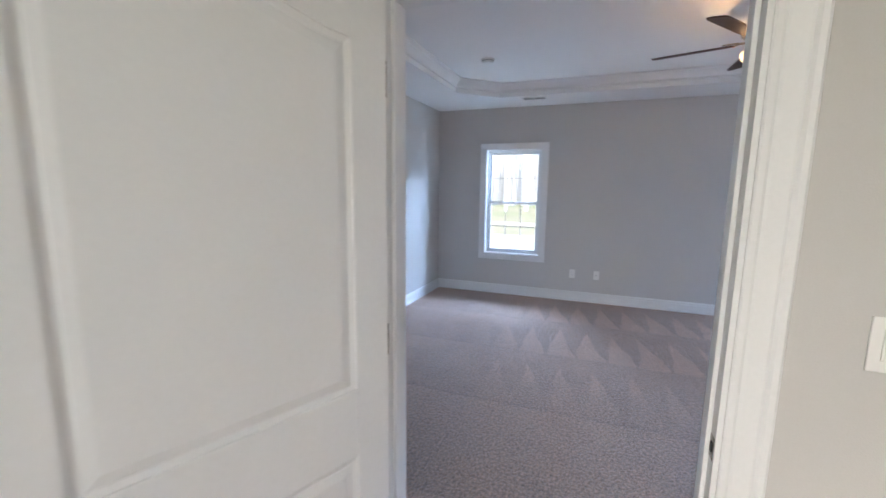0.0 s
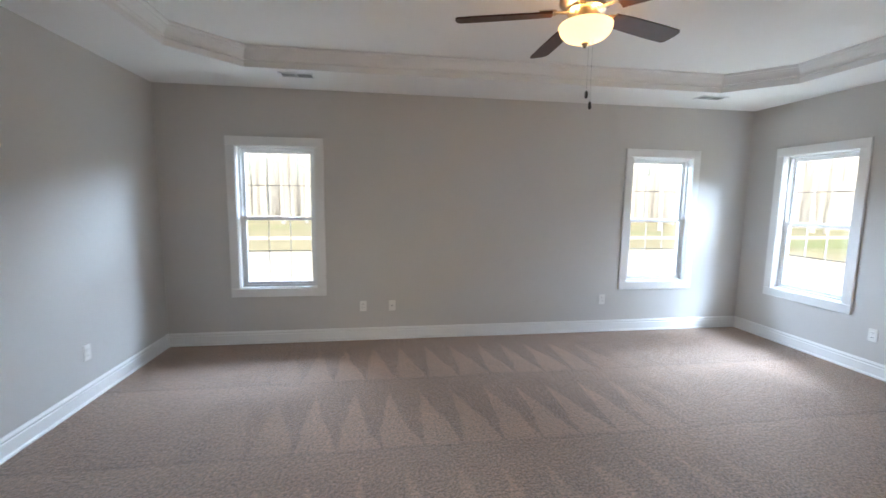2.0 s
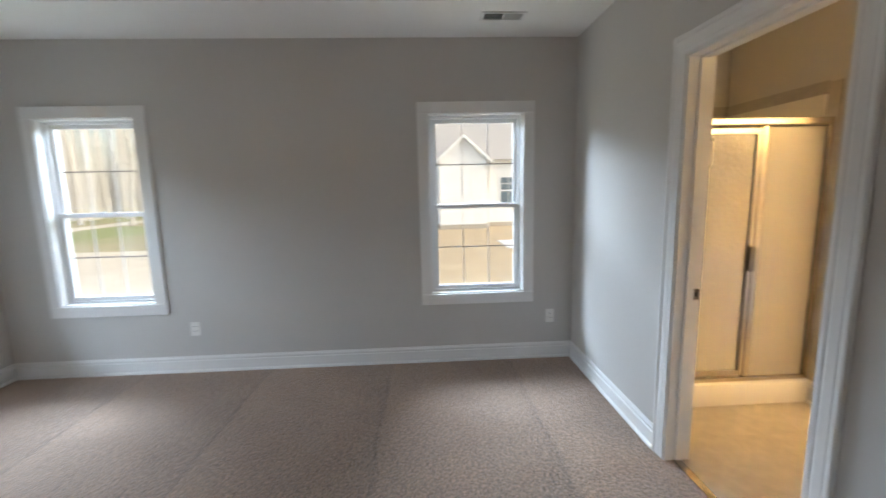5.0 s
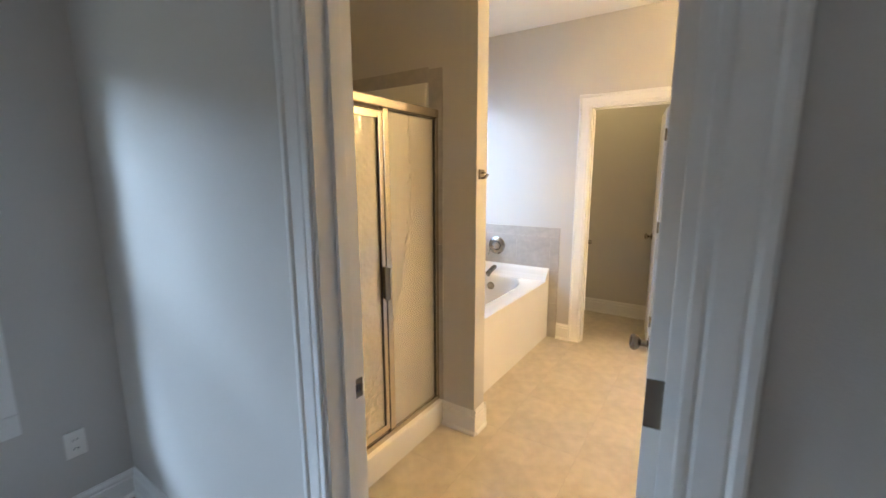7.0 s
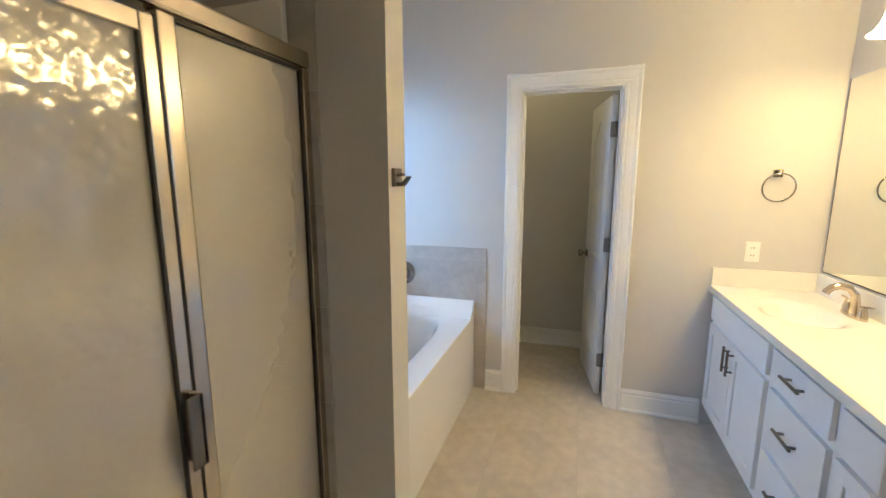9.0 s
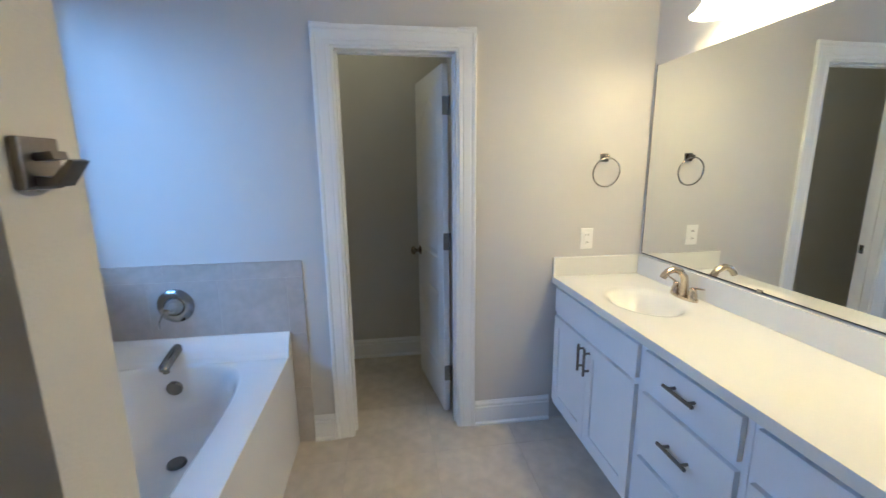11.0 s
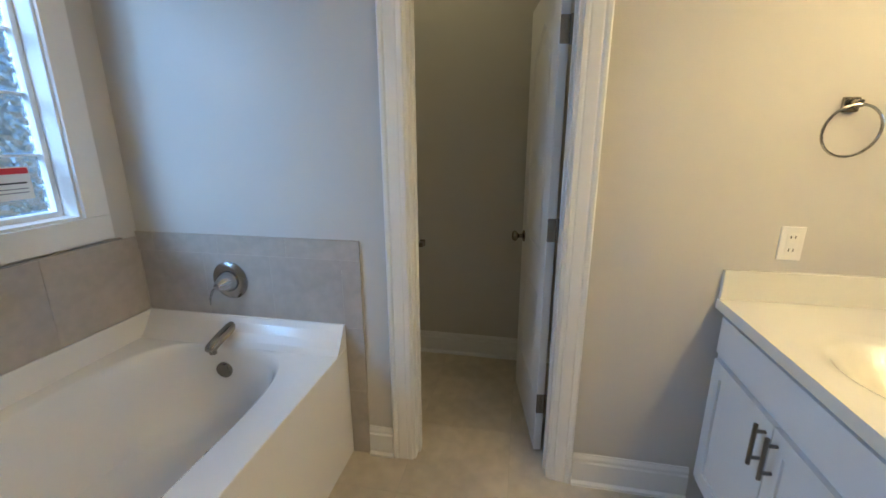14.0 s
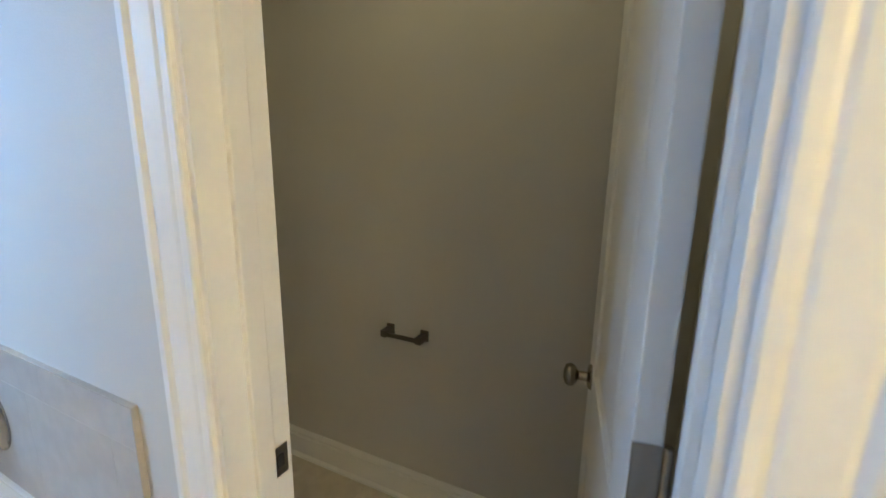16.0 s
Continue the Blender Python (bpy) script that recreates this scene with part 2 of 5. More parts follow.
def grass_material():
    m = mat("lawn", (0.34, 0.31, 0.20), 0.95, vary=0.25, scale=0.6, fine=14, bump=1.0)
    nt = m.node_tree
    b = nt.nodes["Principled BSDF"]
    src = b.inputs["Base Color"].links[0].from_socket
    co = nt.nodes.new("ShaderNodeTexCoord")
    n = nt.nodes.new("ShaderNodeTexNoise")
    n.inputs["Scale"].default_value = 0.09
    n.inputs["Detail"].default_value = 3
    nt.links.new(co.outputs["Object"], n.inputs["Vector"])
    mr = nt.nodes.new("ShaderNodeMapRange")
    mr.inputs["From Min"].default_value, mr.inputs["From Max"].default_value = 0.48, 0.62
    nt.links.new(n.outputs["Fac"], mr.inputs["Value"])
    mx = nt.nodes.new("ShaderNodeMix")
    mx.data_type = "RGBA"
    nt.links.new(mr.outputs[0], mx.inputs["Factor"])
    nt.links.new(src, mx.inputs["A"])
    mx.inputs["B"].default_value = (0.24, 0.28, 0.13, 1)
    nt.links.new(mx.outputs["Result"], b.inputs["Base Color"])
    return m


LAWN = grass_material()
STRAW = mat("straw_cover", (0.45, 0.36, 0.25), 0.95, vary=0.22, scale=1.5, fine=30, bump=0.8)
SAND = mat("pale_sand", (0.58, 0.54, 0.47), 0.95, vary=0.15, scale=1.2, fine=20, bump=0.6)


# ---- mesh helpers ----
def box(bm, x0, x1, y0, y1, z0, z1, bevel=0.0):
    vs = [bm.verts.new((x, y, z)) for x in (x0, x1) for y in (y0, y1) for z in (z0, z1)]
    fs = [bm.faces.new([vs[i] for i in q]) for q in ((0, 1, 3, 2), (4, 6, 7, 5), (0, 4, 5, 1), (2, 3, 7, 6), (0, 2, 6, 4), (1, 5, 7, 3))]
    if bevel:
        es = list({e for f in fs for e in f.edges})
        bmesh.ops.bevel(bm, geom=es, offset=bevel, segments=2, affect="EDGES", profile=0.6)
    return bm


def boxes(*specs, bevel=0.0):
    bm = bmesh.new()
    for s in specs:
        box(bm, *s, bevel=bevel)
    return bm


def prism(points, axis, a0, a1):
    """A polygon in two axes pushed along the third. axis y: points are (x, z); x: (y, z); z: (x, y)."""
    bm = bmesh.new()
    place = {"y": lambda p, a: (p[0], a, p[1]), "x": lambda p, a: (a, p[0], p[1]), "z": lambda p, a: (p[0], p[1], a)}[axis]
    r0 = [bm.verts.new(place(p, a0)) for p in points]
    r1 = [bm.verts.new(place(p, a1)) for p in points]
    n = len(points)
    bm.faces.new(r0)
    bm.faces.new(r1[::-1])
    for i in range(n):
        bm.faces.new((r0[i], r1[i], r1[(i + 1) % n], r0[(i + 1) % n]))
    bmesh.ops.recalc_face_normals(bm, faces=bm.faces[:])
    return bm


def lathe(profile, m=None, steps=32, bm=None):
    """Rings of (radius, height) round z, then moved by m."""
    bm = bm or bmesh.new()
    rings, made = [], []
    for r, h in profile:
        ring = [bm.verts.new((r * math.cos(i * math.tau / steps), r * math.sin(i * math.tau / steps), h)) for i in range(steps)]
        rings.append(ring)
        made += ring
    for a, b in zip(rings, rings[1:]):
        for i in range(steps):
            bm.faces.new((a[i], a[(i + 1) % steps], b[(i + 1) % steps], b[i]))
    for ring, flip in ((rings[0], True), (rings[-1], False)):
        if abs(ring[0].co.x - ring[steps // 2].co.x) > 1e-4:
            bm.faces.new(ring[::-1] if flip else ring)
    bmesh.ops.remove_doubles(bm, verts=made, dist=1e-6)
    if m is not None:
        bmesh.ops.transform(bm, matrix=m, verts=[v for v in made if v.is_valid])
    return bm


def tube(points, radius, steps=10, bm=None, flat=1.0):
    """A round bar along points; radius is one number or one for each point."""
    bm = bm or bmesh.new()
    pts = [Vector(p) for p in points]
    rad = radius if isinstance(radius, (list, tuple)) else [radius] * len(pts)
    rings = []
    side = None
    for i, p in enumerate(pts):
        d = (pts[min(i + 1, len(pts) - 1)] - pts[max(i - 1, 0)]).normalized()
        if side is None:
            side = d.cross(Vector((0, 0, 1)) if abs(d.z) < 0.9 else Vector((1, 0, 0))).normalized()
        side = (side - d * side.dot(d)).normalized()
        up = d.cross(side)
        rings.append([bm.verts.new(p + (side * math.cos(a) + up * math.sin(a) * flat) * rad[i]) for a in [k * math.tau / steps for k in range(steps)]])
    for a, b in zip(rings, rings[1:]):
        for i in range(steps):
            bm.faces.new((a[i], a[(i + 1) % steps], b[(i + 1) % steps], b[i]))
    bm.faces.new(rings[0][::-1])
    bm.faces.new(rings[-1])
    return bm


def mesh_of(name, bm, material, smooth=False):
    bmesh.ops.recalc_face_normals(bm, faces=bm.faces[:])
    me = bpy.data.meshes.new(name)
    bm.to_mesh(me)
    bm.free()
    me.materials.append(material)
    if smooth:
        for p in me.polygons:
            p.use_smooth = True
        me.set_sharp_from_angle(angle=radians(40))
    return me


def part(name, bm, material, parent=None, label="", smooth=False):
    ob = new(name, mesh_of(name, bm, material, smooth))
    if parent is not None:
        ob.parent = parent
    if label:
        ob["label"] = label
    return ob


def structure(name, bm, material, label, smooth=False):
    return tagged(part(name, bm, material, None, label, smooth), category=name.split("_")[0], kind="structure")


def thing(name, m, label, category, group="", kind=""):
    ob = new(name)
    ob.empty_display_size = 0.05
    ob.matrix_world = m
    return tagged(ob, label, category, group, kind)


def wall(name, along, a0, a1, b0, b1, z0, z1, holes, material, label):
    """A wall along x or y, b0 to b1 thick, with openings (from, to, bottom, top)."""
    bm = bmesh.new()

    def piece(p0, p1, q0, q1):
        if p1 - p0 > 1e-4 and q1 - q0 > 1e-4:
            if along == "x":
                box(bm, p0, p1, b0, b1, q0, q1)
            else:
                box(bm, b0, b1, p0, p1, q0, q1)

    at = a0
    for h0, h1, s, t in sorted(holes):
        piece(at, h0, z0, z1)
        piece(h0, h1, z0, s)
        piece(h0, h1, t, z1)
        at = h1
    piece(at, a1, z0, z1)
    return structure(name, bm, material, label)

# ---- plan in metres ----
NORTH, EAST, WEST = 4.60, 4.335, -2.195       # bedroom wall faces; the door wall's face is y = 0
CEILING, TRAY_TOP, BATH_CEILING = 2.61, 2.756, 2.75
BW, BS, BE = 1.418, -2.985, 4.37              # bathroom wall faces; its north face is y = -0.13
TOP = 3.1
WIN_Z = (0.585, 2.05)
W1, W2 = (-1.475, -0.695), (2.822, 3.588)     # window openings in the north wall
W3, W4 = (3.418, 4.155), (0.423, 1.192)       # window openings in the east wall
ENTRY = (-0.478, 0.39)
BATHDOOR = (2.17, 2.925)
WCDOOR = (2.484, 3.069)
DOOR_TOP = 2.045
TUBWIN = (-2.77, -1.60, 1.125, 2.29)

# ---- walls ----
wall("wall_north", "x", WEST - 0.14, EAST + 0.14, NORTH, NORTH + 0.14, -0.3, TOP, [(*W1, *WIN_Z), (*W2, *WIN_Z)], PAINT, "warm grey painted bedroom wall with two windows")
wall("wall_east", "y", 0.0, NORTH, EAST, EAST + 0.14, -0.3, TOP, [(*W3, *WIN_Z), (*W4, *WIN_Z)], PAINT, "warm grey painted bedroom wall with two windows")
wall("wall_west", "y", -0.13, NORTH, WEST - 0.14, WEST, -0.3, TOP, [], PAINT, "plain warm grey painted bedroom wall")
wall("wall_south", "x", WEST, EAST + 0.14, -0.13, 0.0, -0.3, TOP, [(ENTRY[0] - 0.018, ENTRY[1] + 0.018, -0.3, DOOR_TOP + 0.018), (BATHDOOR[0] - 0.018, BATHDOOR[1] + 0.018, -0.3, DOOR_TOP + 0.018)], PAINT, "warm grey painted wall with two doorways")
wall("wall_bath_west", "y", -4.1, -0.13, BW - 0.12, BW, -0.3, TOP, [], PAINT, "greige painted bathroom wall behind the mirror")
wall("wall_bath_south", "x", BW, BE, BS - 0.12, BS, -0.3, TOP, [(WCDOOR[0] - 0.018, WCDOOR[1] + 0.018, -0.3, DOOR_TOP + 0.018)], PAINT, "greige painted bathroom wall with toilet doorway")
wall("wall_bath_east", "y", -4.1, -0.13, BE, BE + 0.14, -0.3, TOP, [TUBWIN], PAINT, "greige painted bathroom wall with block window")
wall("wall_toilet_back", "x", BW, BE, -4.1, -3.98, -0.3, TOP, [], PAINT, "greige painted toilet room wall")
wall("wall_toilet_west", "y", -3.98, BS - 0.12, 2.26, 2.38, -0.3, TOP, [], PAINT, "greige painted toilet room side wall")
wall("wall_partition", "x", 3.205, BE, -1.395, -1.28, 0.0, BATH_CEILING, [], PAINT, "greige painted partition between shower and tub")
wall("wall_hall_west", "y", -3.2, -0.13, -1.22, -1.1, -0.3, TOP, [], PAINT, "plain painted hall wall")
# unseen wall; its opening is made wide to admit the added hall lamp
wall("wall_hall_south", "x", -1.22, BW - 0.12, -3.32, -3.2, -0.3, TOP, [(-0.6, 0.7, 0.0, 2.7)], PAINT, "painted hall wall with an unseen wide opening added to let light in")

# ---- floors and ceilings ----
structure("floor_carpet", boxes((WEST, EAST, -0.065, NORTH, -0.25, 0.0), (-1.1, BW - 0.12, -3.32, -0.065, -0.25, 0.0)), CARPET, "beige cut pile carpet with vacuum strokes")
structure("floor_bath_base", boxes((BW - 0.12, BE, -4.1, -0.065, -0.25, -0.0006)), GROUT, "beige grout bed under the floor tiles")


def tray_outline(grow=0.0):
    x0, x1, y0, y1, c = -1.575 - grow, 3.70 + grow, 0.64 - grow, 3.93 + grow, 0.42 + grow * 0.414
    c = max(c, 0.05)
    return [(x0 + c, y0), (x1 - c, y0), (x1, y0 + c), (x1, y1 - c), (x1 - c, y1), (x0 + c, y1), (x0, y1 - c), (x0, y0 + c)]


def ring_strip(bm, rings):
    """Bands between closed outlines of equal length given as lists of (x, y, z)."""
    rows = [[bm.verts.new(p) for p in r] for r in rings]
    n = len(rows[0])
    for a, b in zip(rows, rows[1:]):
        for i in range(n):
            bm.faces.new((a[i], a[(i + 1) % n], b[(i + 1) % n], b[i]))
    return rows


bm = bmesh.new()
hole = [bm.verts.new((x, y, CEILING)) for x, y in tray_outline()]
x0, x1, y0, y1 = WEST, EAST, 0.0, NORTH
o = [bm.verts.new((x, y, CEILING)) for x, y in ((x0, y0), (x1, y0), (x1, y1), (x0, y1))]
for f in ((o[0], o[1], hole[1], hole[0]), (o[1], hole[2], hole[1]), (o[1], o[2], hole[3], hole[2]), (o[2], hole[4], hole[3]),
          (o[2], o[3], hole[5], hole[4]), (o[3], hole[6], hole[5]), (o[3], o[0], hole[7], hole[6]), (o[0], hole[0], hole[7])):
    bm.faces.new(f)
up = [bm.verts.new((v.co.x, v.co.y, TRAY_TOP)) for v in hole]
for i in range(8):
    bm.faces.new((hole[i], hole[(i + 1) % 8], up[(i + 1) % 8], up[i]))
bm.faces.new(up)
structure("ceiling_bedroom", bm, CEIL, "white tray ceiling with clipped corners")
structure("ceiling_bedroom_deck", boxes((WEST, EAST, 0.0, NORTH, 2.84, 2.98)), CEIL, "ceiling deck above the tray")
structure("ceiling_bath", boxes((BW, BE, -3.98, -0.13, BATH_CEILING, BATH_CEILING + 0.1)), CEIL, "white painted bathroom ceiling")
structure("ceiling_hall", boxes((-1.1, BW - 0.12, -3.2, -0.13, BATH_CEILING, BATH_CEILING + 0.1)), CEIL, "white painted hall ceiling")
structure("roof_slab", boxes((WEST - 0.2, EAST + 0.25, -4.3, NORTH + 0.2, 3.1, 3.2)), CEIL, "roof above the rooms")

# crown moulding round the tray: stepped profile (inwards, height)
bm = bmesh.new()
prof = [(0.001, 2.604), (-0.008, 2.604), (-0.010, 2.607), (-0.010, 2.652), (-0.014, 2.655), (-0.026, 2.656), (-0.028, 2.664), (-0.020, 2.668), (-0.022, 2.680), (-0.032, 2.694), (-0.050, 2.712), (-0.064, 2.722), (-0.068, 2.730), (-0.080, 2.732), (-0.088, 2.742), (-0.088, 2.7555)]
rings = [[(x, y, z) for x, y in tray_outline(g)] for g, z in prof]
ring_strip(bm, rings)
structure("trim_tray_crown", bm, TRIM, "white crown moulding inside the tray ceiling")


def baseboard(name, runs, height=0.135):
    """Runs: (axis, fixed, from, to, facing) along walls; a plinth with a stepped cap and a shoe."""
    for axis, at, a0, a1, s in runs:
        prof = [(0.0, 0.0), (0.024 * s, 0.0), (0.024 * s, 0.012), (0.014 * s, 0.022), (0.014 * s, height - 0.040), (0.008 * s, height - 0.034), (0.0115 * s, height - 0.026), (0.0115 * s, height - 0.018), (0.005 * s, height - 0.006), (0.005 * s, height), (0.0, height)]
        structure(name, prism([(at + p, z) for p, z in prof], axis, a0, a1), TRIM, "white profiled wooden baseboard")


baseboard("baseboard_bedroom", [("x", NORTH, WEST, EAST, -1), ("y", EAST, 0.0, NORTH, -1), ("y", WEST, 0.0, NORTH, 1),
                                ("x", 0.0, WEST, ENTRY[0] - 0.1, 1), ("x", 0.0, ENTRY[1] + 0.1, BATHDOOR[0] - 0.1, 1), ("x", 0.0, BATHDOOR[1] + 0.1, EAST, 1)])
baseboard("baseboard_bath", [("x", BS, 1.93, WCDOOR[0] - 0.105, 1), ("x", BS, WCDOOR[1] + 0.105, 3.285, 1), ("y", 3.205, -1.395, -1.28, -1), ("x", -1.28, 3.19, 3.44, 1), ("x", -1.395, 3.19, 3.36, -1),
                             ("x", -0.13, BATHDOOR[1] + 0.1, 3.44, -1)], 0.15)
baseboard("baseboard_toilet", [("x", -3.98, 2.38, BE, 1), ("y", 2.38, -3.98, BS - 0.12, 1)], 0.15)
baseboard("baseboard_hall", [("x", -0.13, ENTRY[1] + 0.1, BW - 0.12, -1), ("x", -0.13, -1.1, ENTRY[0] - 0.1, -1)])


# ---- windows ----
def window(name, m, w, label):
    """Local frame: x along the wall, y into the room, origin at the middle of the sill line of the opening."""
    t = thing(name, m, label, "window", kind="structure")
    h, c, d = WIN_Z[1] - WIN_Z[0], 0.084, 0.018
    a = w / 2
    part("casing", boxes((-a - c, a + c, 0, d, h - 0.004, h + c), bevel=0.003), TRIM, t)
    part("casing", boxes((-a - c, a + c, 0, d, -c, 0.004), bevel=0.003), TRIM, t)
    for s in (-1, 1):
        x = sorted((s * (a - 0.004), s * (a + c)))
        part("casing", boxes((x[0], x[1], 0, d, 0.0045, h - 0.0045), bevel=0.003), TRIM, t)
    # liner of the opening
    fr = boxes((-a, -a + 0.012, -0.14, 0.002, 0, h), (a - 0.012, a, -0.14, 0.002, 0, h), (-a + 0.012, a - 0.012, -0.14, 0.002, h - 0.012, h), (-a + 0.012, a - 0.012, -0.14, 0.002, 0, 0.014))
    part("jamb_liner", fr, TRIM, t)
    i = a - 0.012
    part("window_frame", boxes((-i, -i + 0.022, -0.135, -0.055, 0.014, h - 0.012), (i - 0.022, i, -0.135, -0.055, 0.014, h - 0.012), (-i + 0.022, i - 0.022, -0.135, -0.055, h - 0.034, h - 0.012), (-i + 0.022, i - 0.022, -0.135, -0.05, 0.014, 0.034)), VINYL, t)
    j = i - 0.022
    mid = h / 2 - 0.005
    for nm, zb, zt, y in (("upper_sash", mid - 0.018, h - 0.034, -0.118), ("lower_sash", 0.034, mid + 0.018, -0.088)):
        r = 0.032
        s = part(nm, boxes((-j, -j + r, y, y + 0.026, zb, zt), (j - r, j, y, y + 0.026, zb, zt), (-j + r, j - r, y, y + 0.026, zb, zb + r), (-j + r, j - r, y, y + 0.026, zt - r, zt), bevel=0.002), VINYL, t)
        g = part("pane", boxes((-j + r, j - r, y + 0.010, y + 0.014, zb + r, zt - r)), GLASS, s)
        g.visible_shadow = False
        gw, gh = 2 * (j - r), zt - zb - 2 * r
        for k in (1, 2):
            x = -j + r + gw * k / 3
            part("muntin", boxes((x - 0.004, x + 0.004, y + 0.0145, y + 0.019, zb + r, zt - r)), MUNTINP, s)
        z = zb + r + gh / 2
        part("muntin", boxes((-j + r, j - r, y + 0.0195, y + 0.023, z - 0.004, z + 0.004)), MUNTIN, s)
    part("sash_lock", boxes((-0.03, 0.03, -0.062, -0.045, mid + 0.012, mid + 0.026), bevel=0.003), VINYL, t)
    return t


north = lambda x: Matrix.Translation((x, NORTH, WIN_Z[0])) @ Matrix.Rotation(math.pi, 4, "Z")
east = lambda y: Matrix.Translation((EAST, y, WIN_Z[0])) @ Matrix.Rotation(math.pi / 2, 4, "Z")
WLABEL = "white vinyl double-hung window with grey grids and flat casing"
window("window_1", north(sum(W1) / 2), W1[1] - W1[0], WLABEL)
window("window_2", north(sum(W2) / 2), W2[1] - W2[0], WLABEL)
window("window_3", east(sum(W3) / 2), W3[1] - W3[0], WLABEL)
window("window_4", east(sum(W4) / 2), W4[1] - W4[0], WLABEL)


# ---- doorways ----
def doorway(name, x0, x1, y_near, y_far, label, stop_at, sides=(1, 1)):
    """Jambs, stops and profiled casings of an opening along x; y_near > y_far are the two wall faces."""
    t = thing(name, Matrix(), label, "doorway", kind="structure")
    h, c = DOOR_TOP + 0.018, 0.096
    j = 0.018
    part("jamb", boxes((x0, x0 + j, y_far - 0.002, y_near + 0.002, 0, h - j)), TRIM, t)
    part("jamb", boxes((x1 - j, x1, y_far - 0.002, y_near + 0.002, 0, h - j)), TRIM, t)
    part("head_jamb", boxes((x0, x1, y_far - 0.002, y_near + 0.002, h - j, h)), TRIM, t)
    s0, s1 = stop_at
    for a in (x0 + j, x1 - j - 0.011):
        part("door_stop", boxes((a, a + 0.011, s0, s1, 0, h - j), bevel=0.002), TRIM, t)
    part("door_stop", boxes((x0 + j + 0.011, x1 - j - 0.011, s0, s1, h - j - 0.011, h - j), bevel=0.002), TRIM, t)
    prof = [(0.006, 0.0), (0.006, 0.009), (0.010, 0.0115), (0.021, 0.0115), (0.027, 0.0095), (0.033, 0.0120), (0.066, 0.0140), (0.072, 0.0125), (0.079, 0.0180), (c - 0.006, 0.0190), (c, 0.0150), (c, 0.0)]
    for face, s, on in ((y_near, 1, sides[0]), (y_far, -1, sides[1])):
        if not on:
            continue
        part("casing", prism([(x0 + 0.012 - p, face + s * q) for p, q in prof], "z", 0, h - 0.006 + c), TRIM, t)
        part("casing", prism([(x1 - 0.012 + p, face + s * q) for p, q in prof], "z", 0, h - 0.006 + c), TRIM, t)
        part("head_casing", prism([(face + s * (q + 0.0015), h - 0.012 + p) for p, q in prof], "x", x0 + 0.010 - c, x1 - 0.010 + c), TRIM, t)
    return t


doorway("door_1", ENTRY[0] - 0.018, ENTRY[1] + 0.018, 0.0, -0.13, "white painted bedroom doorway with moulded casing", (-0.092, -0.055))
doorway("door_2", BATHDOOR[0] - 0.018, BATHDOOR[1] + 0.018, 0.0, -0.13, "white painted bathroom doorway with moulded casing", (-0.09, -0.052))
doorway("door_3", WCDOOR[0] - 0.018, WCDOOR[1] + 0.018, BS, BS - 0.12, "white painted toilet room doorway with moulded casing", (-3.065, -3.03))
wall("wall_closet", "y", -0.75, -0.13, 1.90, 2.0, -0.3, TOP, [(-0.694, -0.186, -0.3, DOOR_TOP)], PAINT, "greige painted wall of the linen closet")
wall("wall_closet_end", "x", BW, 2.0, -0.847, -0.75, -0.3, TOP, [], PAINT, "greige painted end wall beside the vanity")
t = thing("door_4", Matrix(), "white painted linen closet doorway with flat casing", "doorway", kind="structure")
part("casing", boxes((2.0, 2.016, -0.760, -0.696, 0, DOOR_TOP + 0.064), bevel=0.003), TRIM, t)
part("casing", boxes((2.0, 2.016, -0.184, -0.134, 0, DOOR_TOP + 0.064), bevel=0.003), TRIM, t)
part("head_casing", boxes((2.0, 2.015, -0.696, -0.184, DOOR_TOP, DOOR_TOP + 0.064), bevel=0.003), TRIM, t)
structure("trim_threshold", boxes((BATHDOOR[0], BATHDOOR[1], -0.085, -0.045, -0.004, 0.006), bevel=0.002), NICKEL, "thin metal strip between carpet and tile")


def arc_top(x0, x1, z, rise, n=12):
    """Points along an eyebrow arch from x0 to x1."""
    out = []
    for i in range(n + 1):
        u = i / n
        v = abs(2 * u - 1)
        s = 1 - v * v * (3 - 2 * v) if v < 1 else 0
        out.append((x0 + (x1 - x0) * u, z + rise * s))
    return out


def knob(t, x, z, y, s, material):
    """A round knob with rosette on a leaf face at y, sticking out along s."""
    prof = [(0.031, 0.0), (0.031, 0.004), (0.024, 0.009), (0.012, 0.011), (0.011, 0.030), (0.020, 0.036), (0.027, 0.044), (0.028, 0.054), (0.023, 0.062), (0.012, 0.066), (0.0, 0.067)]
    m = Matrix.Translation((x, y, z)) @ Matrix.Rotation(-s * math.pi / 2, 4, "X")
    return part("door_knob", lathe(prof, m, 24), material, t, smooth=True)


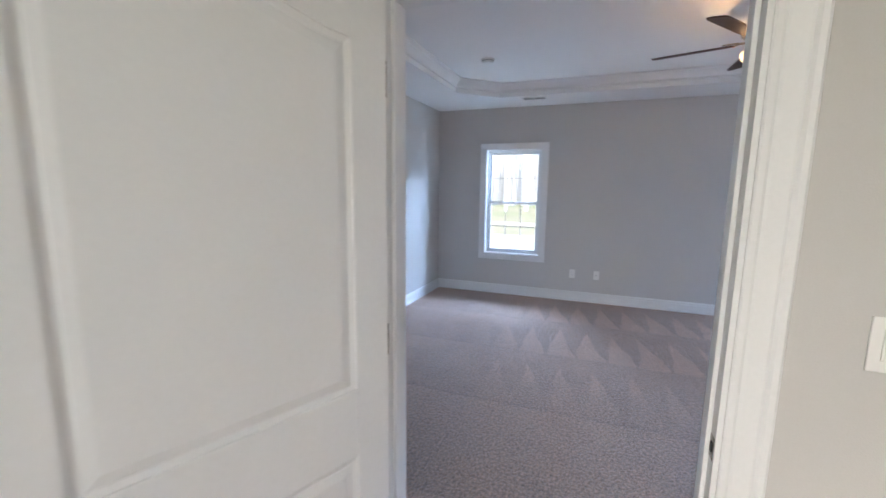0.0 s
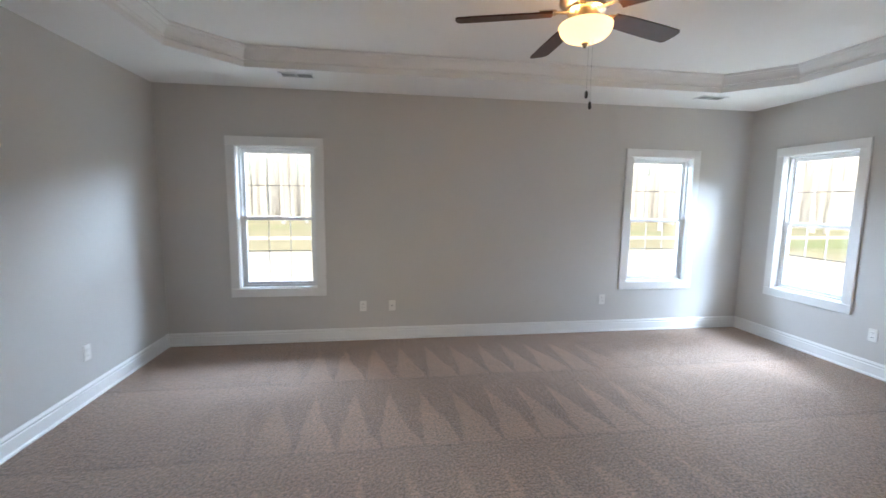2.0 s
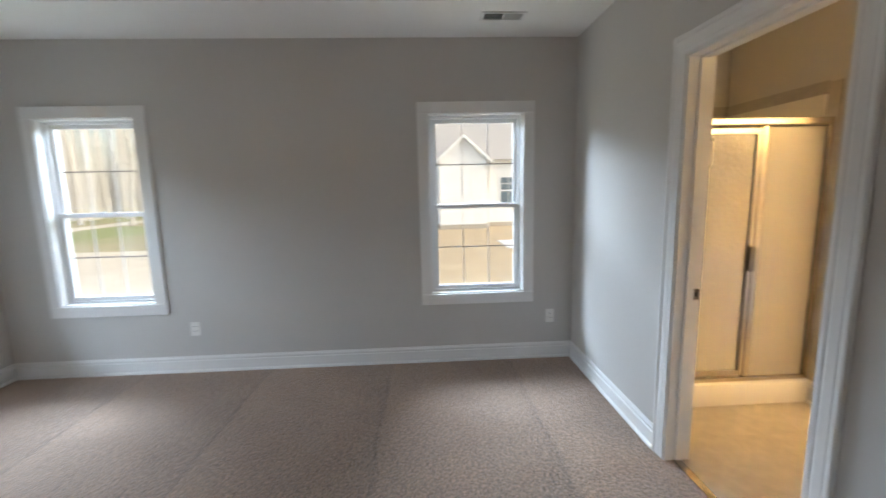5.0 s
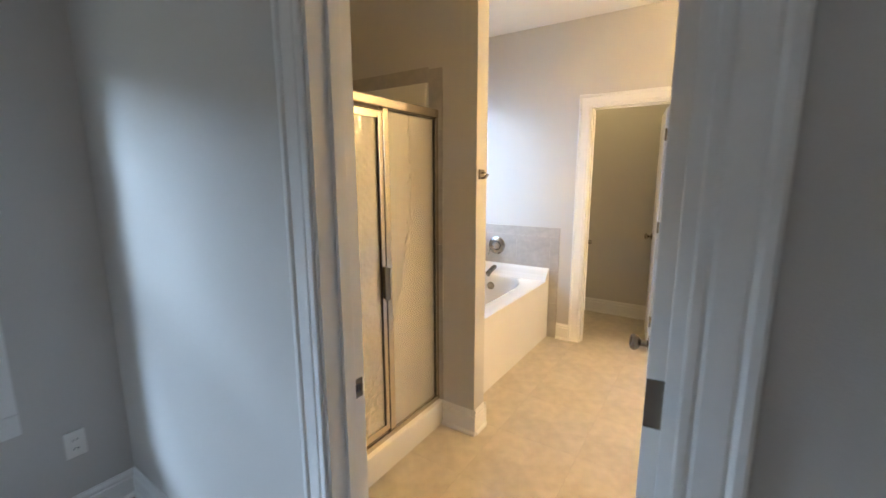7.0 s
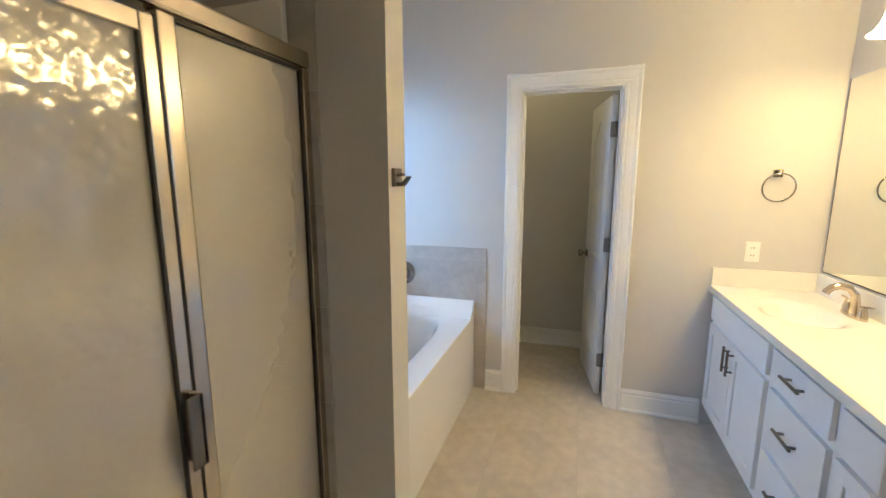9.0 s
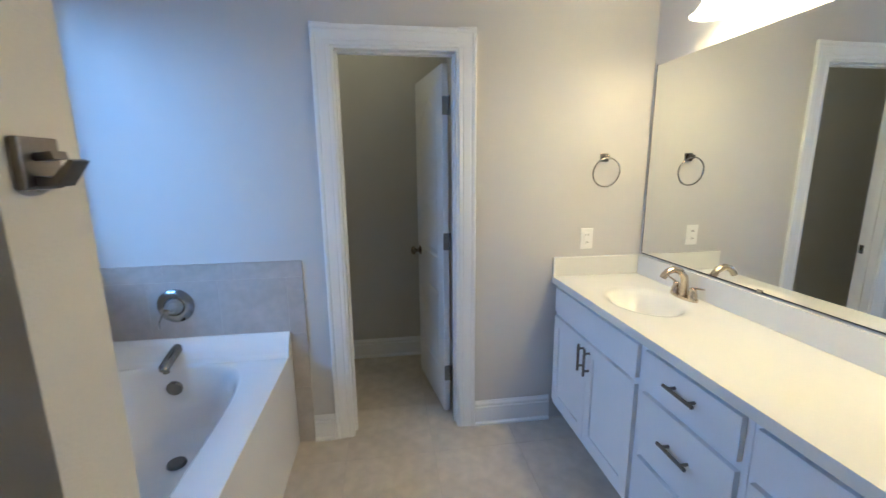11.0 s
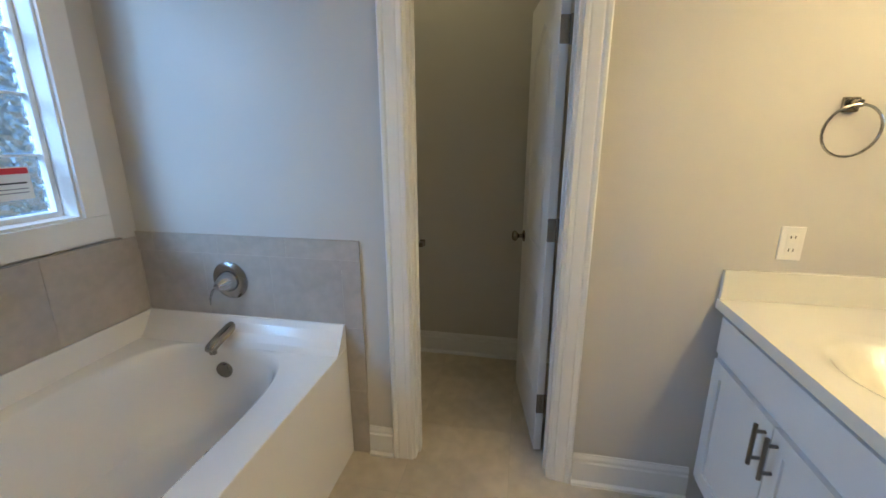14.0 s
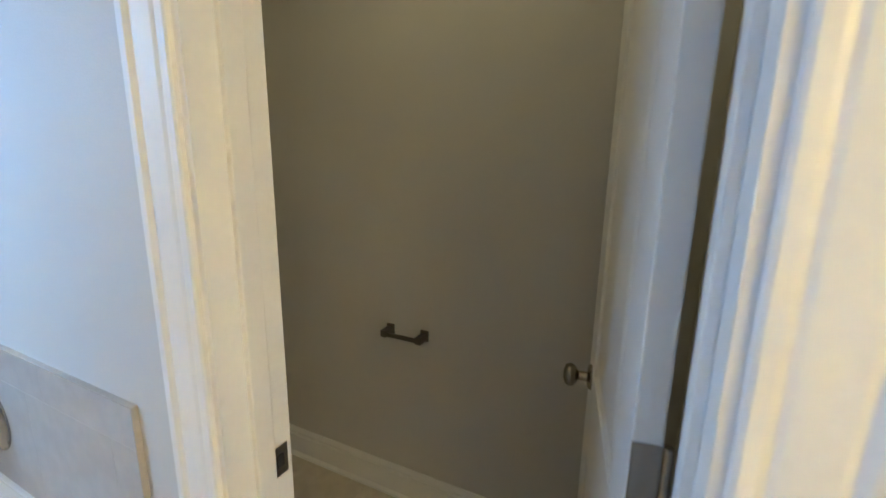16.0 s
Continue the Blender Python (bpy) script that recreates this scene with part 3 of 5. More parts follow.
def leaf(name, m, w, label, hinge_side_y, shoulder=1.78, rise=0.11):
    """Moulded two-panel door. Local: x from the hinge edge to the latch edge, y through the leaf, z up."""
    h, d, st = DOOR_TOP - 0.035, 0.035, 0.112
    t = thing(name, m, label, "door")
    core = boxes((0.001, w - 0.001, -d / 2 + 0.011, d / 2 - 0.011, 0.001, h - 0.001))
    part("core", core, DOORW, t)
    for x0, x1 in ((0, st), (w - st, w)):
        part("stile", boxes((x0, x1, -d / 2, d / 2, 0, h), bevel=0.0025), DOORW, t)
    lo, hi, rail, top = 0.24, 0.94, 0.20, shoulder
    part("bottom_rail", boxes((st, w - st, -d / 2 + 0.0003, d / 2 - 0.0003, 0, lo), bevel=0.002), DOORW, t)
    part("lock_rail", boxes((st, w - st, -d / 2 + 0.0003, d / 2 - 0.0003, hi - rail, hi), bevel=0.002), DOORW, t)
    arch = arc_top(st, w - st, top, rise)
    part("top_rail", prism(arch + [(w - st, h), (st, h)], "y", -d / 2 + 0.0003, d / 2 - 0.0003), DOORW, t)
    # moulded panels: sticking falls away from the stiles, a valley, then the raised field
    steps = ((0.0, 0.0), (0.003, 0.0005), (0.005, 0.0045), (0.016, 0.0095), (0.022, 0.0095), (0.024, 0.0075), (0.046, 0.0025))

    def rim(o, tall):
        if tall:
            return [(st + o, hi + o), (w - st - o, hi + o)] + arc_top(st + o, w - st - o, top - o, rise * (1 - o))[::-1]
        return [(st + o, lo + o), (w - st - o, lo + o), (w - st - o, hi - rail - o), (st + o, hi - rail - o)]

    for s in (-1, 1):
        for tall in (False, True):
            bm = bmesh.new()
            rows = ring_strip(bm, [[(x, s * (d / 2 - 0.0003 - dep), z) for x, z in rim(o, tall)] for o, dep in steps])
            bm.faces.new(rows[-1])
            part("moulded_panel", bm, DOORW, t)
        knob(t, w - 0.062, 0.915, s * d / 2, s, NICKEL)
    part("latch_plate", boxes((w - 0.001, w + 0.0015, -0.012, 0.012, 0.887, 0.943)), NICKEL, t)
    for z in (0.25, 1.06, 1.80):
        part("hinge", boxes((-0.003, 0.001, -d / 2 + 0.001, d / 2 - 0.001, z - 0.048, z + 0.048), bevel=0.001), NICKEL, t)
        part("hinge_knuckle", tube([(-0.004, hinge_side_y * (d / 2 + 0.005), z - 0.05), (-0.004, hinge_side_y * (d / 2 + 0.005), z + 0.05)], 0.006, 10), NICKEL, t)
    return t


def door_pose(x, y, degrees):
    """Hinge edge at (x, y); the leaf points along the given yaw, 0 = east, counterclockwise."""
    return Matrix.Translation((x, y, 0.012)) @ Matrix.Rotation(radians(degrees), 4, "Z")


leaf("bedroom_door", door_pose(-0.478, -0.145, -111), 0.835, "white moulded two-panel door standing open into the hall", -1, 1.88, 0.05)
leaf("bathroom_door", door_pose(2.201, -0.153, -84.7), 0.752, "white moulded two-panel door open against the vanity side", -1, 1.88, 0.05)
leaf("linen_closet_door", door_pose(1.975, -0.19, -90), 0.50, "narrow white moulded closet door, closed, behind the bathroom door", -1)
leaf("toilet_door", door_pose(2.518, -3.132, -80.5), 0.585, "narrow white moulded two-panel door standing ajar", -1)


def strike(name, x, y, z, s):
    t = thing(name, pose(x, y, z), "dark metal strike plate let into the door jamb", "strike plate")
    part("plate", boxes((-0.001 * s if s > 0 else 0.0, 0.0015 if s > 0 else 0.001, -0.016, 0.016, -0.028, 0.028)), NICKEL, t)
    part("latch_hole", boxes((-0.002, 0.002, -0.007, 0.007, -0.011, 0.011)), DARK, t)


strike("strike_plate", ENTRY[1] - 0.0012, -0.108, 0.915, -1)
strike("strike_plate", BATHDOOR[1] - 0.0012, -0.108, 0.909, -1)
strike("strike_plate", WCDOOR[1] - 0.0012, -3.082, 0.933, -1)


# ---- bedroom things ----
def outlet(m, label="white duplex outlet plate on the wall", kind="duplex"):
    """Local: x along the wall, y out of the wall, z up."""
    t = thing("wall_outlet" if kind != "switch" else "light_switch", m, label, "outlet" if kind != "switch" else "light switch", "wall plates")
    part("plate", boxes((-0.036, 0.036, 0.0, 0.006, -0.058, 0.058), bevel=0.003), PLATE, t)
    if kind == "duplex":
        for z in (-0.02, 0.02):
            r = part("receptacle", boxes((-0.017, 0.017, 0.006, 0.009, z - 0.014, z + 0.014), bevel=0.002), PLATE, t)
            part("slot", boxes((-0.008, -0.005, 0.0088, 0.0095, z - 0.004, z + 0.006), (0.005, 0.008, 0.0088, 0.0095, z - 0.004, z + 0.006)), DARK, r)
    elif kind == "gfci":
        r = part("receptacle", boxes((-0.017, 0.017, 0.006, 0.009, -0.034, 0.034), bevel=0.002), PLATE, t)
        for z in (-0.022, 0.022):
            part("slot", boxes((-0.008, -0.005, 0.0088, 0.0095, z - 0.004, z + 0.006), (0.005, 0.008, 0.0088, 0.0095, z - 0.004, z + 0.006)), DARK, r)
        part("reset_button", boxes((-0.006, 0.006, 0.009, 0.011, -0.006, 0.006)), PLATE, r)
    elif kind == "coax":
        part("jack", lathe([(0.006, 0.0), (0.006, 0.009), (0.004, 0.011)], Matrix.Translation((0, 0.006, 0)) @ Matrix.Rotation(-math.pi / 2, 4, "X"), 12), DARK, t)
    else:
        part("rocker", boxes((-0.016, 0.016, 0.006, 0.010, -0.033, 0.033), bevel=0.003), PLATE, t)
    return t


turn = lambda x, y, z, a: Matrix.Translation((x, y, z)) @ Matrix.Rotation(radians(a), 4, "Z")
outlet(turn(-0.228, NORTH, 0.375, 180))
outlet(turn(0.083, NORTH, 0.375, 180), "white coaxial jack plate on the wall", "coax")
outlet(turn(2.54, NORTH, 0.385, 180))
outlet(turn(EAST, 3.142, 0.368, 90))
outlet(turn(EAST, 0.19, 0.368, 90))
outlet(turn(WEST, 3.45, 0.37, -90))
outlet(turn(0.665, -0.13, 1.22, 180), "white rocker light switch by the bedroom door", "switch")


def ceiling_vent(m):
    t = thing("ceiling_vent", m, "small white slatted register in the ceiling soffit", "vent", "ceiling vents")
    part("frame", boxes((-0.15, 0.15, -0.07, -0.05, -0.008, 0), (-0.15, 0.15, 0.05, 0.07, -0.008, 0), (-0.15, -0.128, -0.05, 0.05, -0.008, 0), (0.128, 0.15, -0.05, 0.05, -0.008, 0), bevel=0.002), VENTM, t)
    # black sheet in place of the shade inside the duct
    part("duct_shade", boxes((-0.128, 0.128, -0.05, 0.05, -0.0015, -0.0005)), DARK, t)
    for k in range(8):
        y = -0.044 + k * 0.0125
        a = 0.0064
        # white slats coloured grey to hold their own shade
        part("slat", prism([(y - a, -0.007), (y - a + 0.001, -0.008), (y + a, -0.003), (y + a - 0.001, -0.002)], "x", -0.128, -0.006), VENTGREY, t)
        # fewer slats on this half, so the black sheet shows as shade
        if k % 2:
            part("slat", prism([(y, -0.008), (y + 0.001, -0.008), (y + 0.001, -0.002), (y, -0.002)], "x", 0.006, 0.128), VENTGREY, t)
    part("divider", boxes((-0.006, 0.006, -0.05, 0.05, -0.008, -0.0015)), VENTM, t)
    return t


ceiling_vent(turn(-0.76, 4.10, CEILING, 0))
ceiling_vent(turn(3.34, 4.12, CEILING, 0))
ceiling_vent(turn(3.935, 0.67, CEILING, 90))

t = thing("smoke_detector", pose(-1.03, 2.92, TRAY_TOP), "round white smoke detector on the tray ceiling", "smoke detector")
part("base", lathe([(0.066, 0.0), (0.068, -0.006), (0.066, -0.012)], None, 36), PLATE, t, smooth=True)
part("body", lathe([(0.056, -0.012), (0.058, -0.020), (0.052, -0.034), (0.036, -0.042), (0.0, -0.043)], None, 36), PLATE, t, smooth=True)
part("vent_ring", lathe([(0.0595, -0.014), (0.0600, -0.019), (0.0575, -0.0195)], None, 36), GREYINK, t)

# ceiling fan
FAN = (1.055, 2.33)
fan = thing("ceiling_fan", pose(*FAN, 2.79), "five-blade ceiling fan with dark wood blades and lit glass bowl", "ceiling fan")
part("canopy", lathe([(0.082, -0.034), (0.084, -0.042), (0.070, -0.054), (0.050, -0.060), (0.0, -0.061)], None, 32), FANBODY, fan, smooth=True)
part("downrod", lathe([(0.013, -0.058), (0.013, -0.176)], None, 16), FANBODY, fan, smooth=True)
part("motor_housing", lathe([(0.024, -0.160), (0.030, -0.174), (0.085, -0.180), (0.128, -0.190), (0.140, -0.202), (0.140, -0.222), (0.130, -0.234), (0.104, -0.246), (0.0, -0.248)], None, 44), FANBODY, fan, "brushed metal motor housing", smooth=True)
part("flywheel", lathe([(0.094, -0.246), (0.100, -0.252), (0.100, -0.266), (0.090, -0.272), (0.0, -0.273)], None, 36), WARMNICKEL, fan, smooth=True)
part("switch_housing", lathe([(0.058, -0.270), (0.064, -0.285), (0.064, -0.322), (0.050, -0.334), (0.0, -0.335)], None, 32), FANBODY, fan, smooth=True)
part("bowl", lathe([(0.132, -0.332), (0.139, -0.338), (0.138, -0.352), (0.128, -0.378), (0.104, -0.402), (0.068, -0.418), (0.022, -0.426), (0.0, -0.426)], None, 44), BOWLG, fan, "lit frosted glass bowl", smooth=True)
part("finial", lathe([(0.018, -0.424), (0.020, -0.430), (0.011, -0.438), (0.007, -0.450), (0.0, -0.452)], None, 18), WARMNICKEL, fan, smooth=True)
for k in range(5):
    a = radians(18 + 72 * k)
    turn_k = Matrix.Rotation(a, 4, "Z")
    arm = boxes((0.085, 0.16, -0.015, 0.015, -0.268, -0.260), (0.155, 0.245, -0.034, -0.020, -0.266, -0.260), (0.155, 0.245, 0.020, 0.034, -0.266, -0.260), (0.155, 0.17, -0.020, 0.020, -0.266, -0.260), bevel=0.002)
    bmesh.ops.transform(arm, matrix=turn_k, verts=arm.verts[:])
    part("blade_arm", arm, WARMNICKEL, fan, "scrolled metal blade arm")
    pts = [(0.175, -0.050), (0.30, -0.060), (0.55, -0.066), (0.672, -0.064), (0.690, -0.052), (0.696, -0.020), (0.696, 0.020), (0.690, 0.052), (0.672, 0.064), (0.55, 0.066), (0.30, 0.060), (0.175, 0.050)]
    bl = prism(pts, "z", -0.004, 0.004)
    bmesh.ops.transform(bl, matrix=turn_k @ Matrix.Translation((0, 0, -0.272)) @ Matrix.Rotation(radians(-11), 4, "X"), verts=bl.verts[:])
    part("fan_blade", bl, BLADE, fan, "dark stained wooden blade")
for dx, dz in ((0.002, -0.680), (0.024, -0.735)):
    part("pull_chain", tube([(dx, -0.040, -0.33), (dx, -0.042, dz)], 0.0007, 6), VENTGREY, fan)
    part("pull_knob", lathe([(0.0, dz + 0.002), (0.006, dz - 0.002), (0.0085, dz - 0.016), (0.0085, dz - 0.032), (0.005, dz - 0.039), (0.0, dz - 0.040)], Matrix.Translation((dx, -0.042, 0)), 14), DARK, fan, "dark wooden pull knob", smooth=True)
for k in range(3):
    a = radians(54 + 120 * k)
    lamp = new("fan_bulb", bpy.data.lights.new("fan_bulb", "POINT"))
    lamp.data.energy, lamp.data.color, lamp.data.shadow_soft_size = 0.7, (1.0, 0.56, 0.22), 0.02
    lamp.location = (FAN[0] + 0.096 * math.cos(a), FAN[1] + 0.096 * math.sin(a), 2.466)

# ---- bathroom: vanity ----
VF = 1.905                                      # face of the cabinet boxes
VY = (-2.978, -2.17, -1.70, -0.87)


def bar_pull(parent, p, along, length=0.135):
    """A T-bar pull standing off a front that faces east."""
    a = Vector(along)
    c = Vector(p)
    bm = tube([c + Vector((0.028, 0, 0)) - a * length / 2, c + Vector((0.028, 0, 0)) + a * length / 2], 0.0065, 10)
    for s in (-1, 1):
        q = c + a * s * length * 0.33
        tube([q, q + Vector((0.028, 0, 0))], 0.0055, 8, bm)
    return part("handle", bm, DARKNICKEL, parent, "dark nickel bar pull", smooth=True)


def shaker(name, parent, y0, y1, z0, z1, flat=False):
    f, d = 0.055, 0.019
    x = VF
    if flat:
        return part(name, boxes((x, x + d, y0, y1, z0, z1), bevel=0.0025), CAB, parent)
    p = part(name, boxes((x, x + d, y0, y0 + f, z0, z1), (x, x + d, y1 - f, y1, z0, z1), (x, x + d, y0 + f, y1 - f, z0, z0 + f), (x, x + d, y0 + f, y1 - f, z1 - f, z1), bevel=0.0015), CAB, parent)
    part("panel", boxes((x + 0.001, x + 0.010, y0 + f, y1 - f, z0 + f, z1 - f)), CAB, p)
    return p


def cabinet(y0, y1, drawers):
    t = thing("vanity_cabinet", Matrix(), "white painted vanity cabinet with %s and dark bar pulls" % ("three drawers" if drawers else "two doors"), "cabinet", "vanity cabinets")
    part("carcass", boxes((BW + 0.002, VF, y0, y1, 0.105, 0.74), (VF - 0.018, VF, y0, y1, 0.74, 0.845), (BW + 0.002, VF - 0.018, y0, y0 + 0.018, 0.74, 0.845), (BW + 0.002, VF - 0.018, y1 - 0.018, y1, 0.74, 0.845)), CAB, t)
    part("toe_kick", boxes((BW + 0.002, VF - 0.07, y0, y1, 0.0, 0.105)), CAB, t)
    g = 0.022
    if drawers:
        zs = ((0.685, 0.822), (0.415, 0.655), (0.145, 0.385))
        for z0, z1 in zs:
            d = shaker("drawer_front", t, y0 + g, y1 - g, z0, z1, True)
            bar_pull(d, (VF + 0.019, (y0 + y1) / 2, (z0 + z1) / 2 + 0.01), (0, 1, 0))
    else:
        shaker("false_front", t, y0 + g, y1 - g, 0.685, 0.822, True)
        m = (y0 + y1) / 2
        for a, b, hy in ((y0 + g, m - 0.002, m - 0.030), (m + 0.002, y1 - g, m + 0.030)):
            d = shaker("cabinet_door", t, a, b, 0.145, 0.660)
            bar_pull(d, (VF + 0.019, hy, 0.575), (0, 0, 1))
    return t


cabinet(VY[0], VY[1] - 0.001, False)
cabinet(VY[1] + 0.001, VY[2] - 0.001, True)
cabinet(VY[2] + 0.001, VY[3], False)

SINKS = (-2.515, -1.32)
bm = bmesh.new()
# top with two integral oval bowls
x0, x1, y0, y1, zt = BW + 0.002, 1.940, BS + 0.002, -0.85, 0.882
ymid = (SINKS[0] + SINKS[1]) / 2
for (ya, yb), sy in (((y0, ymid), SINKS[0]), ((ymid, y1), SINKS[1])):
    n = 48
    cx, cy, rx, ry = 1.69, sy, 0.148, 0.19
    outer = []
    for i in range(n):
        a = i * math.tau / n
        dx, dy = math.cos(a), math.sin(a)
        k = min((x1 - cx) / dx if dx > 1e-9 else (x0 - cx) / dx if dx < -1e-9 else 9e9, (yb - cy) / dy if dy > 1e-9 else (ya - cy) / dy if dy < -1e-9 else 9e9)
        outer.append(bm.verts.new((cx + dx * k, cy + dy * k, zt)))
    rows = [outer]
    for s, dz in [(1.26, 0.0), (1.18, -0.0012), (1.10, -0.0040), (1.04, -0.0080)] + [(0.98 * (1 - k / 14), -0.013 - 0.105 * (1 - (1 - k / 14) ** 2)) for k in range(14)]:
        rows.append([bm.verts.new((cx + math.cos(i * math.tau / n) * rx * s, cy + math.sin(i * math.tau / n) * ry * s, zt + dz)) for i in range(n)])
    for a, b in zip(rows, rows[1:]):
        for i in range(n):
            bm.faces.new((a[i], a[(i + 1) % n], b[(i + 1) % n], b[i]))
    bm.faces.new(rows[-1])
    for c in ((x0, ya), (x0, yb), (x1, ya), (x1, yb)):
        # fill the corner triangles
        i = min(range(n), key=lambda k: (outer[k].co.x - c[0]) ** 2 + (outer[k].co.y - c[1]) ** 2)
        v = bm.verts.new((c[0], c[1], zt))
        for j in (i - 1, i):
            p, q = outer[j % n], outer[(j + 1) % n]
            if abs(p.co.x - q.co.x) > 1e-5 and abs(p.co.y - q.co.y) > 1e-5:
                bm.faces.new((p, q, v))
box(bm, x1 - 0.012, x1, y0, y1, zt - 0.037, zt - 0.0005)
box(bm, x0, x1, y1 - 0.012, y1, zt - 0.037, zt - 0.0005)
top = thing("countertop", Matrix(), "cream cultured marble vanity top with two moulded oval bowls", "countertop")
part("slab", bm, MARBLE, top, smooth=True)
part("backsplash", boxes((BW + 0.002, BW + 0.022, y0 + 0.02, y1, zt, 0.992), bevel=0.003), MARBLE, top)
part("side_splash", boxes((BW + 0.002, x1 - 0.004, BS + 0.001, BS + 0.020, zt, 0.990), bevel=0.003), MARBLE, top)
for sy in SINKS:
    part("drain", lathe([(0.024, 0.0), (0.026, 0.003), (0.012, 0.005), (0.0, 0.005)], Matrix.Translation((1.69, sy, zt - 0.118)), 20), WARMNICKEL, top, smooth=True)


def faucet(sy):
    t = thing("sink_faucet", pose(1.492, sy, zt), "brushed nickel two-handle arched basin faucet", "faucet", "basin faucets")
    part("deck_plate", prism([(0.028 * math.cos(a) , 0.085 * math.sin(a)) for a in [i * math.tau / 24 for i in range(24)]], "z", 0.0, 0.012), WARMNICKEL, t)
    sp = [(0, 0, 0.01), (0, 0, 0.06), (0.006, 0, 0.098), (0.030, 0, 0.128), (0.064, 0, 0.138), (0.094, 0, 0.128), (0.112, 0, 0.108), (0.116, 0, 0.098)]
    part("spout", tube(sp, [0.021, 0.018, 0.0165, 0.016, 0.0155, 0.015, 0.015, 0.015], 14), WARMNICKEL, t, smooth=True)
    for s in (-1, 1):
        h = part("handle_base", lathe([(0.021, 0.010), (0.019, 0.030), (0.014, 0.048), (0.015, 0.056), (0.010, 0.062), (0.0, 0.063)], Matrix.Translation((0, s * 0.055, 0)), 18), WARMNICKEL, t, smooth=True)
        part("lever", tube([(0, s * 0.055, 0.058), (-0.004, s * 0.080, 0.064), (-0.004, s * 0.112, 0.070)], [0.009, 0.007, 0.0055], 10, flat=0.6), WARMNICKEL, h, smooth=True)
    return t


for sy in SINKS:
    faucet(sy)

mir = thing("vanity_mirror", Matrix(), "large frameless wall mirror above the vanity", "mirror")
part("mirror_glass", boxes((BW + 0.002, BW + 0.007, -2.955, -0.85, 1.003, 1.995)), MIRROR, mir)
part("edge", boxes((BW + 0.0015, BW + 0.0078, -2.9575, -2.9545, 1.0, 1.998), (BW + 0.0015, BW + 0.0078, -2.9545, -0.85, 0.9985, 1.0035)), SEAL, mir)
for y in (-2.2, -1.4):
    part("clip", boxes((BW + 0.007, BW + 0.011, y - 0.012, y + 0.012, 0.997, 1.010), bevel=0.001), CHROME, mir)


def vanity_light(cy, count, step):
    t = thing("vanity_light", pose(BW, cy, 2.165), "long nickel bar vanity light with lit bell glass shades", "wall light")
    half = step * (count - 1) / 2
    part("backplate", boxes((0.0, 0.024, -half - 0.05, half + 0.05, -0.032, 0.032), bevel=0.006), WARMNICKEL, t)
    for k in range(count):
        y = -half + k * step
        part("arm", tube([(0.02, y, 0.0), (0.070, y, 0.012), (0.105, y, 0.022)], 0.009, 10), WARMNICKEL, t, smooth=True)
        c = part("socket", lathe([(0.024, 0.040), (0.028, 0.0), (0.020, -0.004)], Matrix.Translation((0.115, y, 0.02)), 20), WARMNICKEL, t, smooth=True)
        part("shade", lathe([(0.028, 0.020), (0.036, 0.0), (0.046, -0.034), (0.056, -0.070), (0.076, -0.100), (0.094, -0.112), (0.092, -0.113), (0.073, -0.098), (0.052, -0.068)], Matrix.Translation((0.115, y, 0.02)), 28), SHADEG, c, "lit white bell glass shade", smooth=True)
        b = new("vanity_bulb", bpy.data.lights.new("vanity_bulb", "POINT"))
        b.data.energy, b.data.color, b.data.shadow_soft_size = BULB_WATTS, (1.0, 0.60, 0.22), 0.03
        b.location = (BW + 0.115, cy + y, 2.165 - 0.075)
    return t


BULB_WATTS = 2.9
vanity_light(-1.95, 4, 0.335)

t = thing("towel_ring", pose(1.674, BS, 1.53), "nickel towel ring on the wall beside the mirror", "towel ring")
part("mount", boxes((-0.022, 0.022, 0.0, 0.012, -0.022, 0.022), (-0.011, 0.011, 0.010, 0.045, -0.010, 0.012), bevel=0.003), NICKEL, t)
part("ring", tube([(0.076 * math.sin(i * math.tau / 40), 0.036 + 0.010 * math.cos(i * math.tau / 40), -0.078 + 0.076 * math.cos(i * math.tau / 40)) for i in range(41)], 0.0042, 8), CHROME, t, smooth=True)
outlet(turn(1.748, BS, 1.09, 0), "white outlet plate with reset above the vanity", "gfci")

# ---- bathroom: tub ----
TX0, TX1, TY0, TY1 = 3.372, BE - 0.002, BS + 0.002, -1.397
tub = thing("bathtub", Matrix(), "white acrylic alcove bathtub with a raised back flange", "bathtub")
bm = bmesh.new()
n = 64
cx, cy = (TX0 + TX1) / 2 + 0.025, (TY0 + TY1) / 2
ZD = 0.546


def squircle(rx, ys, yn, p, i):
    """A rounded rectangle from ys to yn, rx to either side of the middle line."""
    a = i * math.tau / n
    c, s = math.cos(a), math.sin(a)
    return cx + rx * math.copysign(abs(c) ** (2 / p), c), (ys + yn) / 2 + (yn - ys) / 2 * math.copysign(abs(s) ** (2 / p), s)


